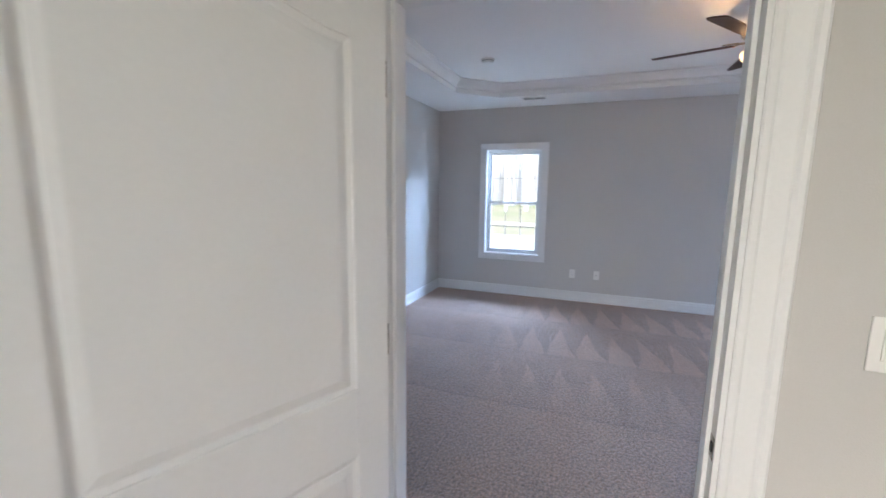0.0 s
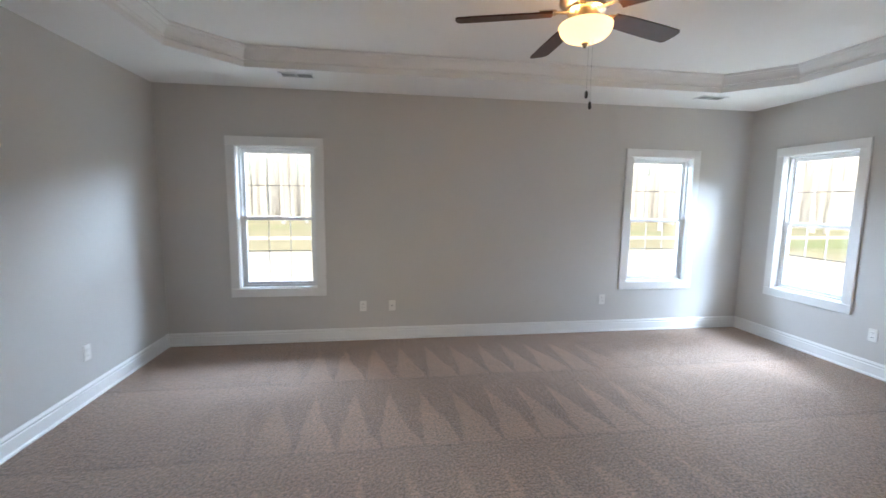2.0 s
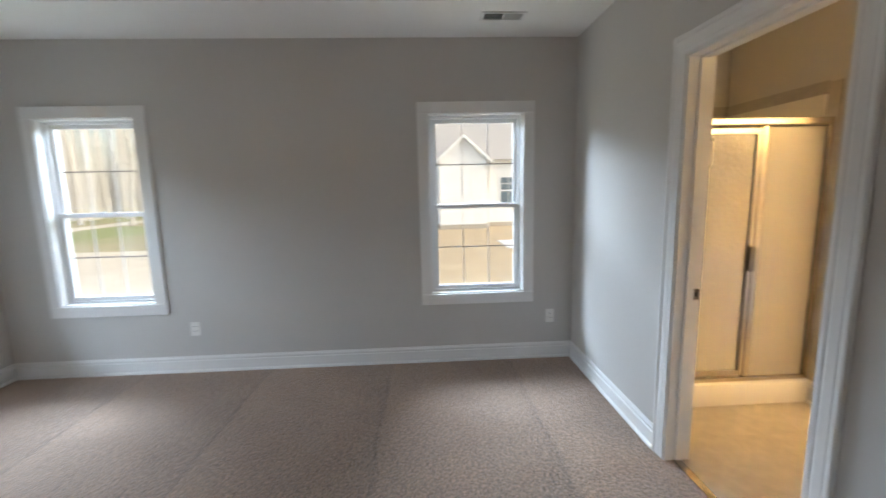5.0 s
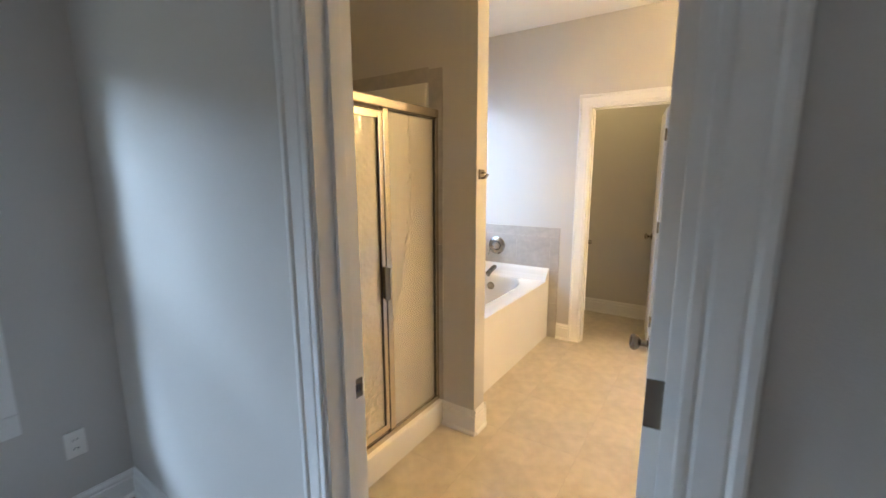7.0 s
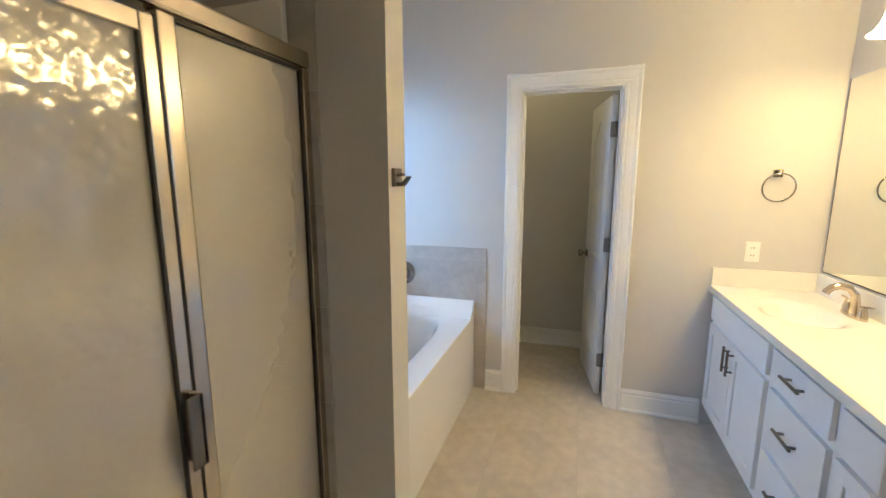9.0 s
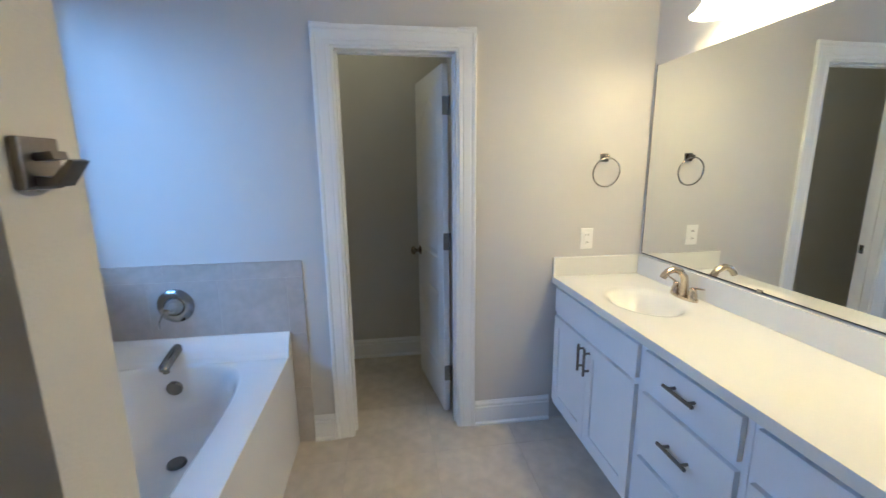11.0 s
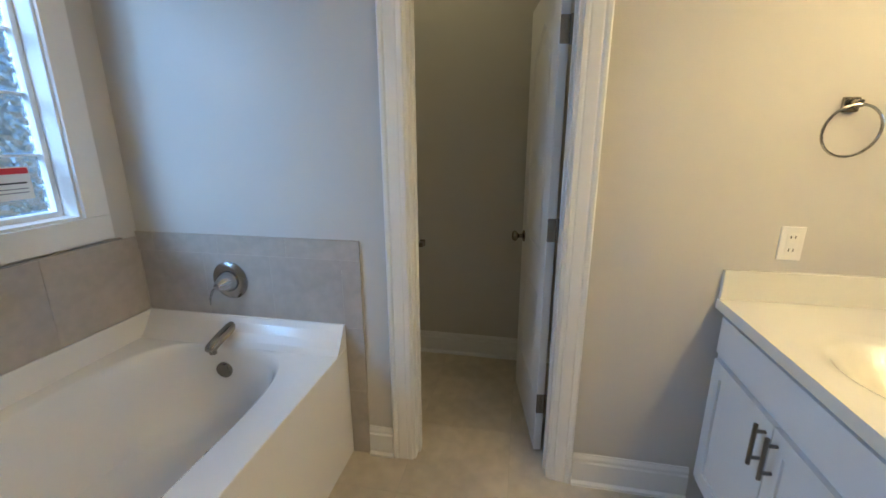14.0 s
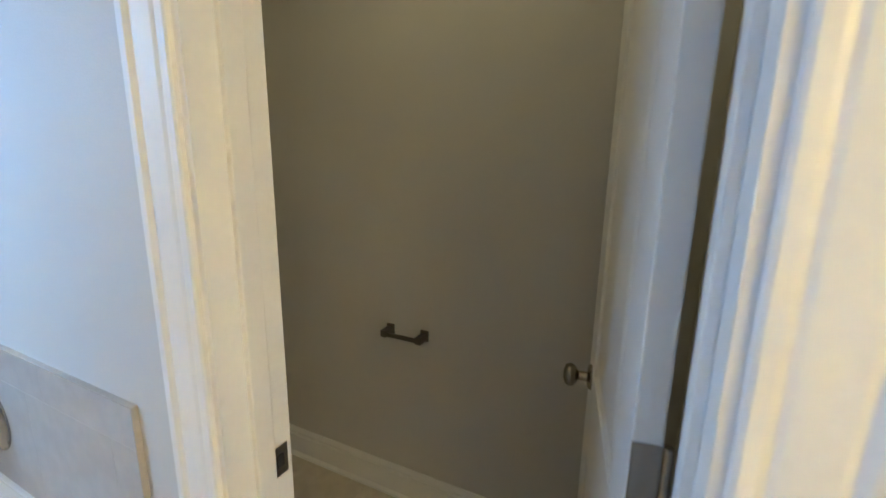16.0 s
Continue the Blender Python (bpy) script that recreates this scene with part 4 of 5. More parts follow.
outer = []
for i in range(n):
    dx, dy = math.cos(i * math.tau / n), math.sin(i * math.tau / n)
    k = min((TX1 - cx) / dx if dx > 1e-9 else (TX0 - cx) / dx if dx < -1e-9 else 9e9, (TY1 - cy) / dy if dy > 1e-9 else (TY0 - cy) / dy if dy < -1e-9 else 9e9)
    outer.append(bm.verts.new((cx + dx * k, cy + dy * k, ZD)))
rows = [outer]
for rx, ys, yn, p, z in ((0.385, -2.888, -1.49, 4.0, ZD), (0.377, -2.884, -1.50, 4.0, ZD - 0.005), (0.369, -2.880, -1.51, 3.8, ZD - 0.018), (0.362, -2.877, -1.53, 3.6, ZD - 0.045), (0.340, -2.866, -1.62, 3.3, 0.40), (0.315, -2.84, -1.74, 3.0, 0.25), (0.285, -2.80, -1.82, 2.8, 0.185), (0.24, -2.74, -1.90, 2.6, 0.165), (0.15, -2.62, -2.05, 2.4, 0.16), (0.04, -2.4, -2.3, 2, 0.158)):
    rows.append([bm.verts.new((*squircle(rx, ys, yn, p, i), z)) for i in range(n)])
for a, b in zip(rows, rows[1:]):
    for i in range(n):
        bm.faces.new((a[i], a[(i + 1) % n], b[(i + 1) % n], b[i]))
bm.faces.new(rows[-1])
for c in ((TX0, TY0), (TX0, TY1), (TX1, TY0), (TX1, TY1)):
    v = bm.verts.new((*c, ZD))
    for j in range(n):
        p, q = outer[j], outer[(j + 1) % n]
        if abs(p.co.x - q.co.x) > 1e-5 and abs(p.co.y - q.co.y) > 1e-5 and (p.co.xy - Vector(c)).length < 0.45:
            bm.faces.new((p, q, v))
part("basin", bm, ACRYL, tub, smooth=True)
part("apron", prism([(TX0, 0.0), (TX0 + 0.02, 0.0), (TX0 + 0.02, ZD - 0.001), (TX0 + 0.004, ZD - 0.001), (TX0, ZD - 0.006)], "y", TY0, TY1), ACRYL, tub, "glossy white front apron")
part("flange", boxes((TX0, TX1, TY0, TY0 + 0.018, ZD - 0.02, 0.655), bevel=0.004), ACRYL, tub)
part("flange", boxes((TX1 - 0.018, TX1, TY0 + 0.018, TY1, ZD - 0.02, 0.655), bevel=0.004), ACRYL, tub)
part("flange", boxes((TX0, TX1 - 0.018, TY1 - 0.018, TY1, ZD - 0.02, 0.655), bevel=0.004), ACRYL, tub)
bm = prism([(TY0 + 0.017, ZD + 0.0005), (TY0 + 0.098, ZD + 0.0005), (TY0 + 0.078, ZD + 0.020), (TY0 + 0.055, ZD + 0.050), (TY0 + 0.034, ZD + 0.086), (TY0 + 0.017, ZD + 0.106)], "x", TX0 + 0.001, TX1 - 0.018)
part("cove", bm, ACRYL, tub)
part("overflow_cover", lathe([(0.036, 0.0), (0.037, 0.012), (0.034, 0.018), (0.0, 0.020)], Matrix.Translation((3.91, -2.872, 0.44)) @ Matrix.Rotation(radians(-97), 4, "X"), 28), NICKEL, tub, "round nickel overflow cover", smooth=True)
part("drain", lathe([(0.040, 0.0), (0.040, 0.010), (0.036, 0.016), (0.0, 0.018)], Matrix.Translation((3.842, -2.66, 0.166)), 28), DARKNICKEL, tub, smooth=True)

t = thing("tub_valve", pose(3.905, BS + 0.010, 0.825), "round nickel tub valve plate with lever handle", "shower valve")
rot = Matrix.Rotation(-math.pi / 2, 4, "X")
part("escutcheon", lathe([(0.086, 0.0), (0.086, 0.004), (0.078, 0.010), (0.050, 0.014), (0.0, 0.015)], rot, 40), CHROME, t, smooth=True)
part("hub", lathe([(0.048, 0.012), (0.046, 0.026), (0.030, 0.058), (0.014, 0.092), (0.0, 0.095)], rot, 28), CHROME, t, smooth=True)
part("lever", tube([(0, 0.078, 0.0), (0.026, 0.086, -0.022), (0.040, 0.090, -0.055), (0.042, 0.092, -0.085)], [0.010, 0.009, 0.007, 0.005], 10, flat=0.6), CHROME, t, smooth=True)
t = thing("tub_spout", pose(3.912, TY0 + 0.022, 0.612), "slim nickel tub spout angled down over the basin", "tub spout")
part("spout_body", tube([(0, 0, 0.0), (0, 0.03, -0.003), (0, 0.10, -0.020), (0, 0.155, -0.038), (0, 0.166, -0.046)], [0.027, 0.027, 0.026, 0.025, 0.018], 16, flat=0.85), NICKEL, t, smooth=True)
part("outlet", lathe([(0.014, 0.0), (0.015, -0.022), (0.0, -0.022)], Matrix.Translation((0, 0.142, -0.046)), 16), NICKEL, t, smooth=True)

# tub window: clear wavy blocks in a vinyl grid
m = Matrix.Translation((BE, (TUBWIN[0] + TUBWIN[1]) / 2, TUBWIN[2])) @ Matrix.Rotation(math.pi / 2, 4, "Z")
t = thing("window_5", m, "wavy acrylic block window with flat white casing above the tub", "window", kind="structure")
w, h = TUBWIN[1] - TUBWIN[0], TUBWIN[3] - TUBWIN[2]
a, c = w / 2, 0.098
part("casing", boxes((-a - c, a + c, 0.0, 0.018, h - 0.004, h + c), bevel=0.003), TRIM, t)
part("casing", boxes((-a - c, a + c, 0.0, 0.018, -c, 0.004), bevel=0.003), TRIM, t)
for s in (-1, 1):
    x = sorted((s * (a - 0.004), s * (a + c)))
    part("casing", boxes((x[0], x[1], 0.0, 0.018, 0.0045, h - 0.0045), bevel=0.003), TRIM, t)
part("jamb_liner", boxes((-a, -a + 0.014, -0.14, 0.002, 0, h), (a - 0.014, a, -0.14, 0.002, 0, h), (-a + 0.014, a - 0.014, -0.14, 0.002, h - 0.014, h), (-a + 0.014, a - 0.014, -0.14, 0.002, 0, 0.014)), TRIM, t)
part("window_frame", boxes((-a + 0.014, -a + 0.034, -0.135, -0.075, 0.014, h - 0.014), (a - 0.034, a - 0.014, -0.135, -0.075, 0.014, h - 0.014), (-a + 0.034, a - 0.034, -0.135, -0.075, h - 0.034, h - 0.014), (-a + 0.034, a - 0.034, -0.135, -0.075, 0.014, 0.034)), VINYL, t)
nx, nz = 5, 5
pw, ph = (w - 0.068) / nx, (h - 0.068) / nz
block_mesh = None
for i in range(nx):
    for k in range(nz):
        if block_mesh is None:
            block_mesh = mesh_of("glass_block", boxes((-pw / 2 + 0.004, pw / 2 - 0.004, -0.125, -0.095, -ph / 2 + 0.004, ph / 2 - 0.004), bevel=0.008), BLOCK)
        g = new("glass_block", block_mesh)
        g.parent = t
        g.location = (-a + 0.034 + pw * (i + 0.5), 0, 0.034 + ph * (k + 0.5))
        g.visible_shadow = False
for i in range(1, nx):
    x = -a + 0.034 + pw * i
    part("grid_bar", boxes((x - 0.004, x + 0.004, -0.128, -0.09, 0.034, h - 0.034)), VINYL, t)
for k in range(1, nz):
    z = 0.034 + ph * k
    part("grid_bar", boxes((-a + 0.034, a - 0.034, -0.1275, -0.0905, z - 0.004, z + 0.004)), VINYL, t)
t = thing("window_sticker", m @ Matrix.Translation((-a + 0.034 + pw * 0.52, -0.094, 0.034 + ph * 0.55)), "white and red safety sticker on the block window", "sticker")
part("paper", boxes((-0.065, 0.065, 0.0, 0.0008, -0.06, 0.06)), PAPER, t)
part("print", boxes((-0.062, 0.062, 0.001, 0.0014, 0.034, 0.056)), REDINK, t, "red printed band")
part("print", boxes((-0.05, 0.05, 0.001, 0.0014, -0.002, 0.004)), DARK, t)
part("print", boxes((-0.05, 0.04, 0.001, 0.0014, -0.022, -0.018), (-0.05, 0.05, 0.001, 0.0014, -0.036, -0.032)), GREYINK, t)

t = thing("robe_hook", pose(3.205, -1.325, 1.50), "square dark nickel double robe hook on the partition end", "robe hook")
part("plate", boxes((-0.010, 0.0, -0.026, 0.026, -0.026, 0.026), bevel=0.003), DARKNICKEL, t)
part("prong", prism([(-0.008, -0.012), (-0.024, -0.014), (-0.042, 0.004), (-0.046, 0.002), (-0.028, -0.023), (-0.008, -0.022)], "y", -0.012, 0.012), DARKNICKEL, t)
part("prong", prism([(-0.008, 0.010), (-0.026, 0.012), (-0.028, 0.004), (-0.008, 0.002)], "y", -0.010, 0.010), DARKNICKEL, t)

# ---- bathroom: shower ----
SX = 3.46
sh = thing("shower_stall", Matrix(), "white moulded shower stall with a bench ledge and low threshold", "shower stall")
part("threshold", boxes((SX - 0.045, SX + 0.06, -1.279, -0.132, 0.0, 0.155), bevel=0.012), SURROUND, sh, smooth=True)
part("pan", boxes((SX + 0.06, BE - 0.001, -1.279, -0.132, 0.0, 0.06)), SURROUND, sh)
part("surround_wall", boxes((BE - 0.03, BE - 0.001, -1.279, -0.132, 0.06, 1.99), bevel=0.006), SURROUND, sh)
part("surround_wall", boxes((SX + 0.045, BE - 0.03, -1.279, -1.255, 0.06, 1.99), bevel=0.006), SURROUND, sh)
part("surround_wall", boxes((SX + 0.045, BE - 0.03, -0.156, -0.132, 0.06, 1.99), bevel=0.006), SURROUND, sh)
part("bench", boxes((BE - 0.36, BE - 0.03, -1.255, -0.156, 0.06, 0.47), bevel=0.04), SURROUND, sh, "moulded bench ledge", smooth=True)
part("shelf", boxes((BE - 0.13, BE - 0.03, -0.95, -0.45, 1.17, 1.20), bevel=0.012), SURROUND, sh, smooth=True)
sd = thing("shower_enclosure", Matrix(), "nickel framed shower enclosure with patterned glass door and fixed panel", "shower door")
YM = -0.83
part("header_rail", boxes((SX - 0.022, SX + 0.022, -1.277, -0.134, 1.800, 1.845), bevel=0.008), BRASSY, sd)
part("sill_rail", boxes((SX - 0.020, SX + 0.020, -1.277, -0.134, 0.156, 0.185), bevel=0.005), BRASSY, sd)
for y0_, y1_ in ((-1.277, -1.247), (-0.164, -0.134)):
    part("wall_jamb", boxes((SX - 0.018, SX + 0.018, y0_, y1_, 0.1855, 1.7995), bevel=0.004), BRASSY, sd)
part("mullion", boxes((SX - 0.016, SX + 0.016, YM - 0.038, YM, 0.1855, 1.7995), bevel=0.004), BRASSY, sd)
p = part("fixed_panel", boxes((SX - 0.003, SX + 0.003, -1.2465, YM - 0.0385, 0.186, 1.799)), FROST, sd, "frosted glass fixed panel")
p.visible_shadow = False
part("seal", boxes((SX - 0.012, SX - 0.0035, -1.2465, -1.240, 0.19, 1.795), (SX - 0.012, SX - 0.0035, -1.240, YM - 0.039, 1.789, 1.796)), SEAL, p)
dr = part("door_frame", boxes((SX - 0.014, SX + 0.010, YM + 0.004, YM + 0.032, 0.20, 1.785), (SX - 0.014, SX + 0.010, -0.198, -0.170, 0.20, 1.785), (SX - 0.014, SX + 0.010, YM + 0.032, -0.198, 0.20, 0.235), (SX - 0.014, SX + 0.010, YM + 0.032, -0.198, 1.750, 1.785), bevel=0.003), BRASSY, sd)
pane = part("pane", boxes((SX - 0.004, SX + 0.002, YM + 0.032, -0.198, 0.235, 1.750)), RAIN, dr, "rippled rain glass")
pane.visible_shadow = False
part("seal", boxes((SX - 0.0145, SX - 0.006, YM + 0.000, YM + 0.0035, 0.19, 1.79), (SX - 0.0145, SX - 0.0045, YM + 0.0325, YM + 0.037, 0.236, 1.749)), SEAL, dr)
part("door_handle", boxes((SX - 0.040, SX - 0.014, YM + 0.004, YM + 0.016, 0.90, 1.06), (SX - 0.040, SX - 0.034, YM + 0.004, YM + 0.040, 0.90, 1.06), bevel=0.003), DARKNICKEL, dr)
t = thing("glass_label", pose(SX - 0.0046, -0.47, 1.655), "small printed paper label stuck on the shower glass", "sticker")
part("paper", boxes((-0.0008, 0.0, -0.055, 0.055, -0.085, 0.085)), PAPER, t)
part("print", boxes((-0.0014, -0.001, -0.053, 0.053, 0.055, 0.080)), DARK, t)
for k in range(7):
    part("print", boxes((-0.0014, -0.001, -0.045, 0.045 - 0.012 * (k % 3), 0.032 - k * 0.016, 0.036 - k * 0.016)), GREYINK, t)

t = thing("paper_holder", pose(3.345, -3.98, 0.775), "dark nickel toilet paper holder on the toilet room wall", "paper holder")
for s in (-1, 1):
    part("post", boxes((s * 0.078 - 0.013, s * 0.078 + 0.013, 0.0, 0.062, -0.014, 0.014), (s * 0.078 - 0.017, s * 0.078 + 0.017, 0.0, 0.010, -0.020, 0.024), bevel=0.003), DARKNICKEL, t)
part("roller", tube([(-0.07, 0.050, -0.004), (0.07, 0.050, -0.004)], 0.009, 12), DARKNICKEL, t, smooth=True)

t = thing("ceiling_light", pose(3.15, -3.5, BATH_CEILING), "small round flush ceiling light in the toilet room", "ceiling light")
part("base", lathe([(0.15, 0.0), (0.15, -0.02), (0.14, -0.024), (0.0, -0.024)], None, 32), WARMNICKEL, t, smooth=True)
part("diffuser", lathe([(0.138, -0.024), (0.132, -0.05), (0.10, -0.075), (0.05, -0.086), (0.0, -0.088)], None, 32), mat("dim_lit_diffuser", (0.85, 0.83, 0.78), 0.4, emit=((1.0, 0.70, 0.32), 7.2)), t, smooth=True)

# ---- outdoors ----
GZ = -0.45
bm = bmesh.new()
for q in (((-400, -400), (400, -400), (400, 400), (-400, 400)),):
    bm.faces.new([bm.verts.new((x, y, GZ)) for x, y in q])
structure("ground", bm, LAWN, "dry lawn with greener patches")
structure("ground_sand", boxes((-60, 15.5, 5.6, 16.0, GZ - 0.05, GZ + 0.01), (-60, 40, 20.5, 22.5, GZ - 0.05, GZ + 0.012)), SAND, "pale sandy strip across the yard")
structure("ground_straw", boxes((5.2, 21.5, -16, 4.6, GZ - 0.05, GZ + 0.014)), STRAW, "straw covered ground towards the neighbour house")
structure("pavement_pad", boxes((13.6, 15.4, -3.4, -1.4, GZ - 0.04, GZ + 0.05), bevel=0.01), CLEATS, "small pale concrete pad on the straw")


def far_house():
    t = thing("neighbour_house", pose(21, 0, GZ), "white sided neighbour house with a front gable", "house")
    w = part("wall", boxes((0, 9, -10, 3.2, 0.0, 3.25), (-1.0, 0.2, -1.75, 0.38, 0.0, 3.2)), CLEATS, t)
    for k in range(16):
        z = 0.25 + k * 0.18
        part("siding_lap", boxes((-0.025, 0.0, 0.38, 3.2, z, z + 0.02), (-1.025, -1.0, -1.75, 0.38, z, z + 0.02), (-0.025, 0.0, -10, -1.75, z, z + 0.02)), CLEATS, w)
    part("gable", prism([(-1.75, 3.2), (0.38, 3.2), (-0.70, 4.15)], "x", -1.0, 1.6), CLEATS, t)
    part("roof", prism([(-0.4, 3.2), (9.4, 3.2), (4.5, 5.6)], "y", -10.4, 3.6), ROOF, t)
    part("roof", prism([(-2.0, 3.02), (-0.70, 4.2), (0.62, 3.02), (0.62, 3.14), (-0.70, 4.32), (-2.0, 3.14)], "x", -1.25, 2.6), ROOF, t)
    part("rake_board", prism([(-2.0, 2.96), (-0.70, 4.12), (0.62, 2.96), (0.62, 3.12), (-0.70, 4.28), (-2.0, 3.12)], "x", -1.29, -1.251), VINYL, t)
    part("foundation", boxes((-1.03, 9.02, -1.8, 0.42, 0.0, 0.22), (-0.04, 9.02, -10.05, 3.25, 0.0, 0.22)), GROUT, t)
    for y in (0.62, -3.4):
        wd = part("window", boxes((-0.06, 0.0, y, y + 0.9, 1.05, 2.45)), VINYL, t)
        part("pane", boxes((-0.075, -0.06, y + 0.09, y + 0.81, 1.14, 1.70), (-0.075, -0.06, y + 0.09, y + 0.81, 1.78, 2.36)), DARKWIN, wd)
        part("muntin", boxes((-0.08, -0.074, y + 0.44, y + 0.46, 1.14, 2.36), (-0.08, -0.074, y + 0.09, y + 0.81, 2.06, 2.08)), VINYL, wd)
    part("corner_board", boxes((-1.04, -0.9, 0.30, 0.41, 0.2, 3.2)), VINYL, t)
    part("corner_board", boxes((-0.05, 0.05, 3.1, 3.22, 0.2, 3.2)), VINYL, t)
    return t


far_house()


def tree(x, y, h, leafy, seed):
    rnd = random.Random(seed)
    t = thing("tree", pose(x, y, GZ), "tall thin pale tree with sparse spring foliage" if leafy else "tall bare pale tree at the wood edge", "tree", "wood edge trees")
    lean = rnd.uniform(-0.4, 0.4)
    pts = [(lean * (k / 6) ** 2, 0.2 * math.sin(k + seed), h * k / 6) for k in range(7)]
    bm = tube(pts, [0.16 * (1 - 0.13 * k) for k in range(7)], 6)
    tips = []
    for k in range(16):
        u = rnd.uniform(0.35, 0.97)
        i = min(int(u * 6), 5)
        p = Vector(pts[i]).lerp(Vector(pts[i + 1]), u * 6 - i)
        a = rnd.uniform(0, math.tau)
        r = rnd.uniform(0.8, 2.2) * (1.2 - u)
        q = p + Vector((math.cos(a) * r, math.sin(a) * r, r * rnd.uniform(0.5, 1.2)))
        tube([p, p.lerp(q, 0.5) + Vector((0, 0, -0.08 * r)), q], [0.045, 0.03, 0.012], 4, bm)
        tips.append((p, q, r))
    part("trunk", bm, BARK, t)
    bm = bmesh.new()
    for p, q, r in tips:
        for j in range(22 if leafy else 10):
            c = p.lerp(q, rnd.uniform(0.3, 1.15)) + Vector([rnd.gauss(0, 0.28) for _ in range(3)])
            s = rnd.uniform(0.06, 0.16) if leafy else rnd.uniform(0.1, 0.3)
            d1 = Vector([rnd.gauss(0, 1) for _ in range(3)]).normalized() * s
            d2 = Vector([rnd.gauss(0, 1) for _ in range(3)]).normalized() * (s if leafy else 0.012)
            bm.faces.new([bm.verts.new(c + v) for v in (d1, d2, -d1, -d2)])
    part("crown", bm, LEAF if leafy else TWIG, t)
    return t


rnd = random.Random(4)
k = 0
for i in range(64):
    u = i / 63
    ang = radians(-32 + 150 * u) + rnd.uniform(-0.02, 0.02)
    d = rnd.uniform(30, 46)
    if -0.28 < ang - radians(0) < 0.30 and d < 60:
        d += 22
    tree(1 + d * math.cos(ang), 2 + d * math.sin(ang), rnd.uniform(9, 15), rnd.random() < 0.3, k)
    k += 1
bm = bmesh.new()
for i in range(3000):
    ang = radians(rnd.uniform(-35, 125))
    d = rnd.uniform(44, 60)
    c = Vector((d * math.cos(ang), d * math.sin(ang), GZ))
    hgt = rnd.uniform(3, 13)
    s = Vector((-math.sin(ang), math.cos(ang), 0))
    wdt = rnd.uniform(0.05, 0.16)
    bm.faces.new([bm.verts.new(v) for v in (c - s * wdt, c + s * wdt, c + s * wdt * 0.3 + Vector((0, 0, hgt)), c - s * wdt * 0.3 + Vector((0, 0, hgt)))])
tagged(part("backdrop_woods", bm, TWIG, None, "pale bare woods far beyond the yard"), category="woods", kind="stuff")

# ---- pieces: floor tiles and tub tiles ----
floor_piece = {}
size, gap = 0.456, 0.0015
floor_parent = bpy.data.objects["floor_bath_base"]
for i in range(-1, 8):
    for j in range(0, 10):
        x0 = 1.50 + (i - 0.5) * (size + gap)
        y1 = -0.04 - j * (size + gap)
        a0, a1 = max(x0, BW), min(x0 + size, BE)
        b0, b1 = max(y1 - size, -3.98), min(y1, -0.066)
        if a1 - a0 < 0.02 or b1 - b0 < 0.02:
            continue
        key = (round(a1 - a0, 3), round(b1 - b0, 3))
        if key not in floor_piece:
            u, v = key[0] / 2, key[1] / 2
            floor_piece[key] = mesh_of("floor_tile", boxes((-u, u, -v, v, -0.012, 0.0), bevel=0.0004), FLOORT)
        ob = new("floor_tile", floor_piece[key])
        ob.parent = floor_parent
        ob.location = ((a0 + a1) / 2, (b0 + b1) / 2, 0.0)

tile_piece = {}


def tiles(parent, m, cells, thick):
    """Wall tiles given as (a0, a1, z0, z1) in the plane of m: x along, y out, z up."""
    for a0, a1, z0, z1 in cells:
        key = (round(a1 - a0, 3), round(z1 - z0, 3), thick)
        if key not in tile_piece:
            u, v = key[0] / 2 - 0.0006, key[1] / 2 - 0.0006
            tile_piece[key] = mesh_of("tile", boxes((-u, u, 0.0, thick, -v, v), bevel=0.0006), TILE)
        ob = new("tile", tile_piece[key])
        ob.parent = parent
        ob.matrix_local = m @ Matrix.Translation(((a0 + a1) / 2, 0, (z0 + z1) / 2))


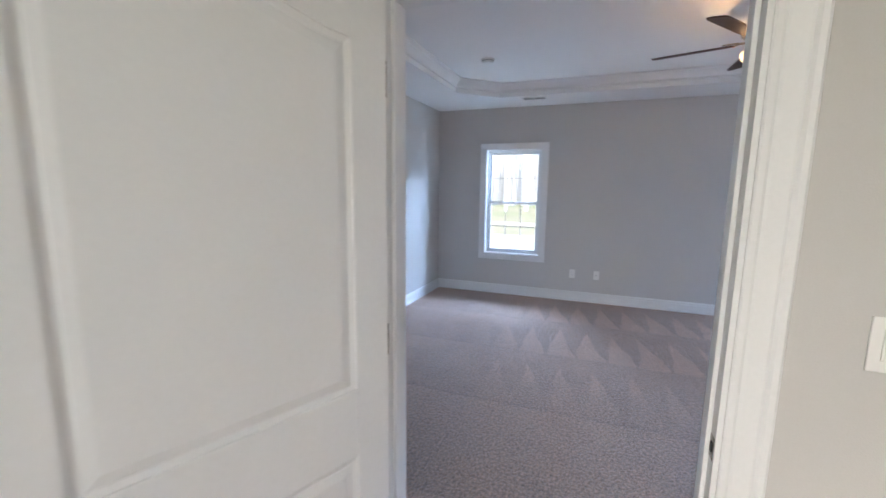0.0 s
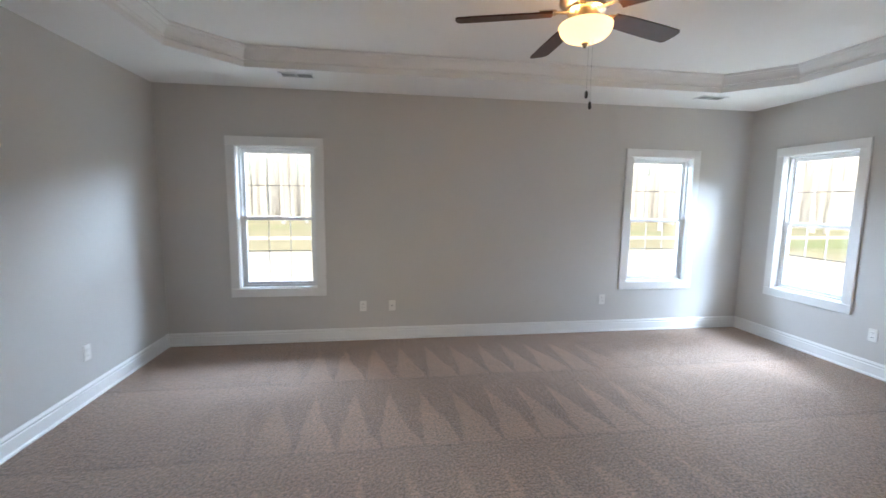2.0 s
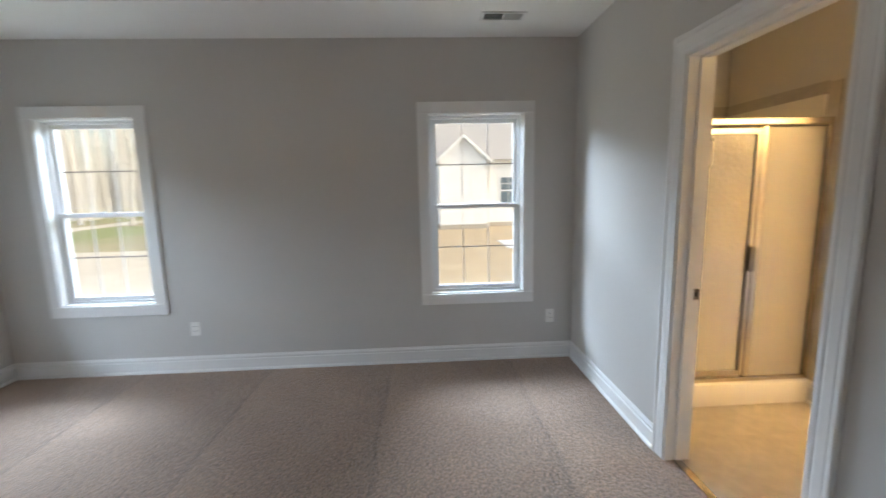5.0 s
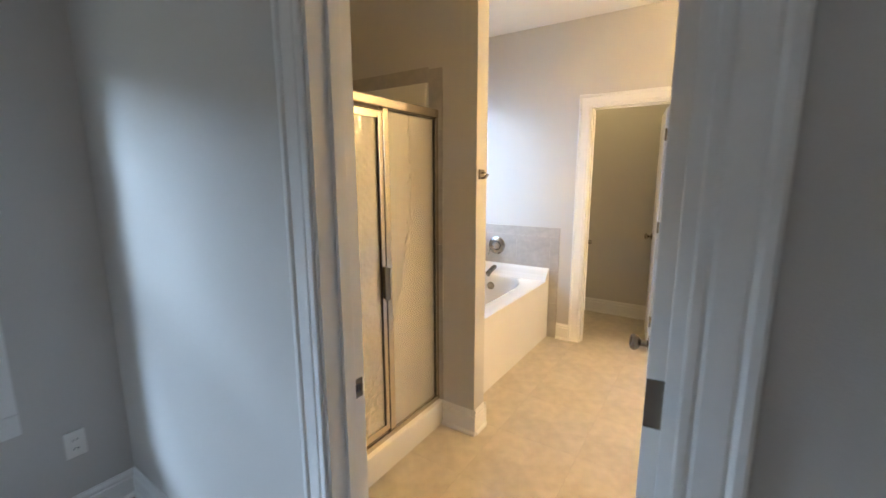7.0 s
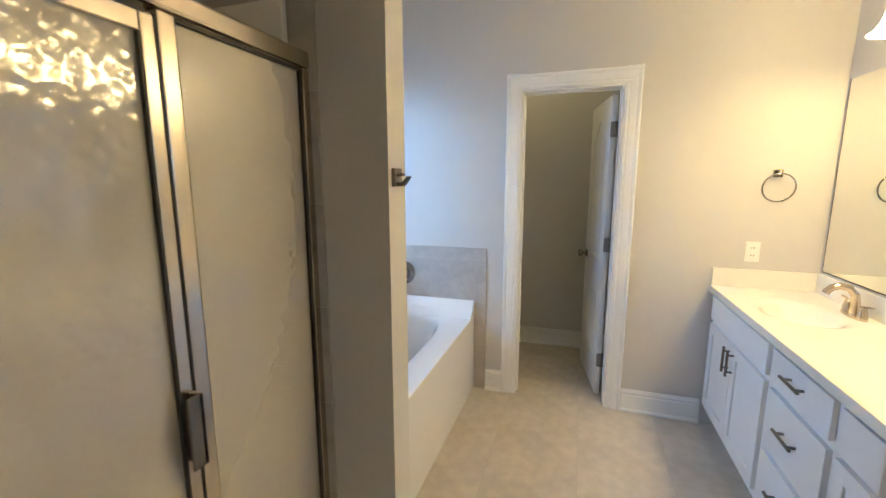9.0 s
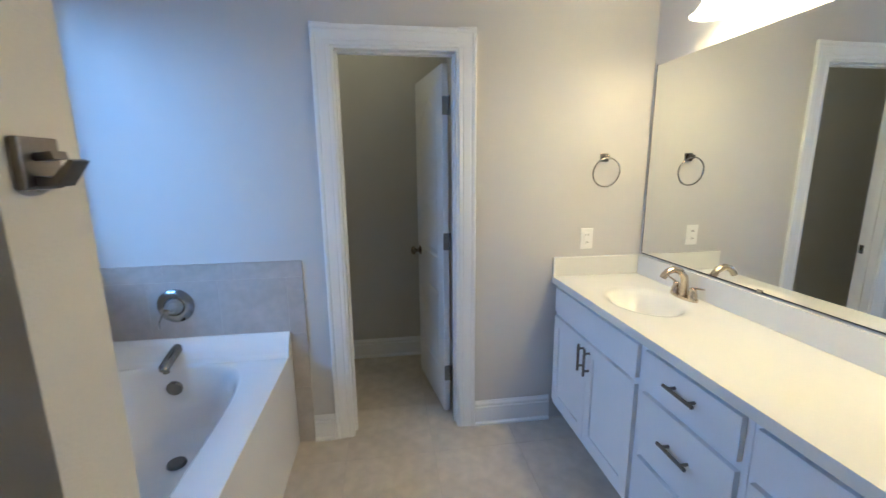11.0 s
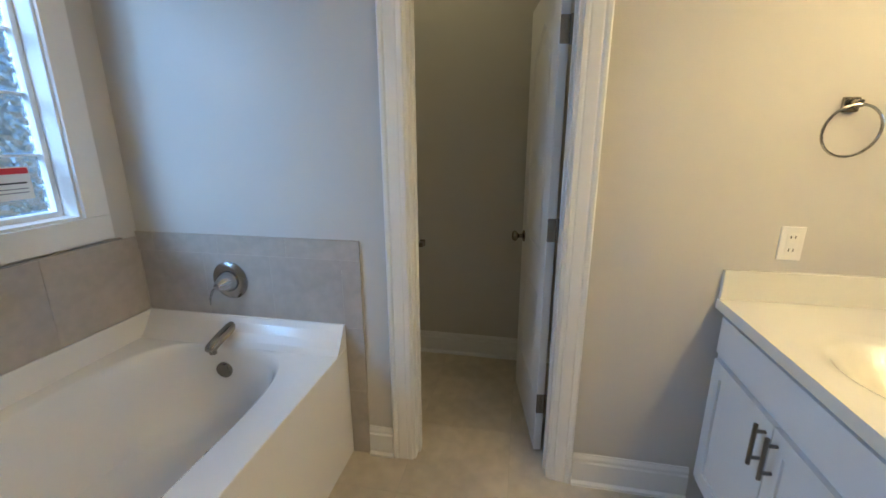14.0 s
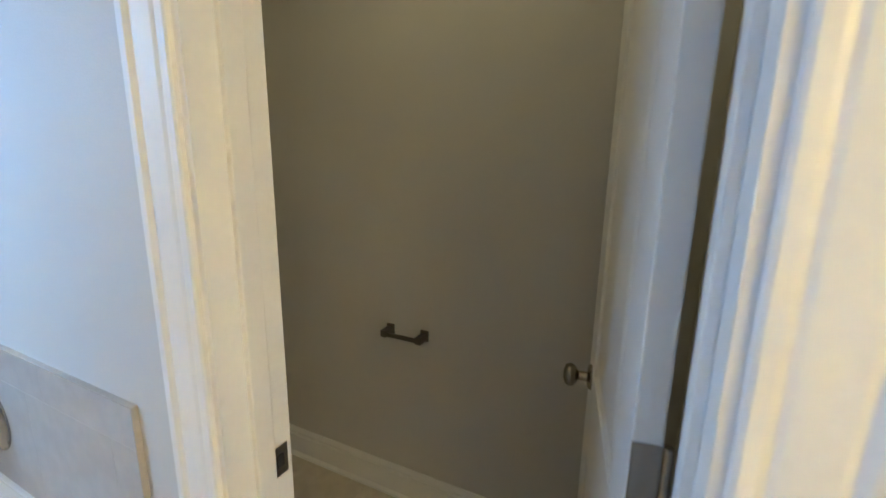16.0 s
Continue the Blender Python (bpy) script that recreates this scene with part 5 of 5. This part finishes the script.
ts = thing("trim_tub_tile", Matrix(), "taupe stone-look tile surround with mitred border above the tub", "tile surround", kind="structure")
south = Matrix.Translation((0, BS + 0.0005, 0))
b = 0.082
cells = [(3.289, 3.289 + b, z, z2) for z, z2 in ((0.0, 0.33), (0.33, 0.64), (0.64, 0.945))]
cells += [(3.289 + 0.33 * k, min(3.289 + 0.33 * (k + 1), BE), 0.945, 1.028) for k in range(4) if 3.289 + 0.33 * k < BE - 0.03]
cells += [(3.289 + b + 0.33 * k, min(3.289 + b + 0.33 * (k + 1), BE - 0.010), 0.655, 0.945) for k in range(4) if 3.289 + b + 0.33 * k < BE - 0.04]
tiles(ts, south, cells, 0.009)
part("grout", boxes((3.2895, BE - 0.001, BS + 0.0004, BS + 0.0088, 0.656, 1.0275), (3.2895, 3.3705, BS + 0.0004, BS + 0.0088, 0.001, 0.656)), PALEGROUT, ts)
eastm = Matrix.Translation((BE - 0.0005, 0, 0)) @ Matrix.Rotation(math.pi / 2, 4, "Z")
cells = [(BS + 0.012 + 0.40 * k, min(BS + 0.012 + 0.40 * (k + 1), -1.405), 0.655, 1.010) for k in range(4)]
tiles(ts, eastm, cells, 0.009)
part("edge_trim", boxes((3.2865, 3.289, BS, BS + 0.011, 0.0, 1.030), (3.289, BE, BS, BS + 0.011, 1.028, 1.0305)), GROUT, ts)
part("sill_edge", boxes((BE - 0.016, BE, -2.90, -1.40, 1.0115, 1.0185), bevel=0.002), GREYINK, ts)
ss = thing("trim_shower_tile", Matrix(), "taupe tile border round the shower surround", "tile surround", kind="structure")
np_ = Matrix.Translation((0, -1.2795, 0))
cells = [(SX - 0.045, SX + 0.045, z, z + 0.317) for z in (0.157, 0.474, 0.791, 1.108, 1.425, 1.742)]
cells += [(SX + 0.045 + 0.3 * k, min(SX + 0.045 + 0.3 * (k + 1), BE - 0.002), 1.992, 2.072) for k in range(3)]
tiles(ss, np_, cells, 0.007)
tiles(ss, Matrix.Translation((BE - 0.0005, 0, 0)) @ Matrix.Rotation(math.pi / 2, 4, "Z"), [(-1.27 + 0.38 * k, -1.27 + 0.38 * (k + 1), 1.992, 2.072) for k in range(3)], 0.007)
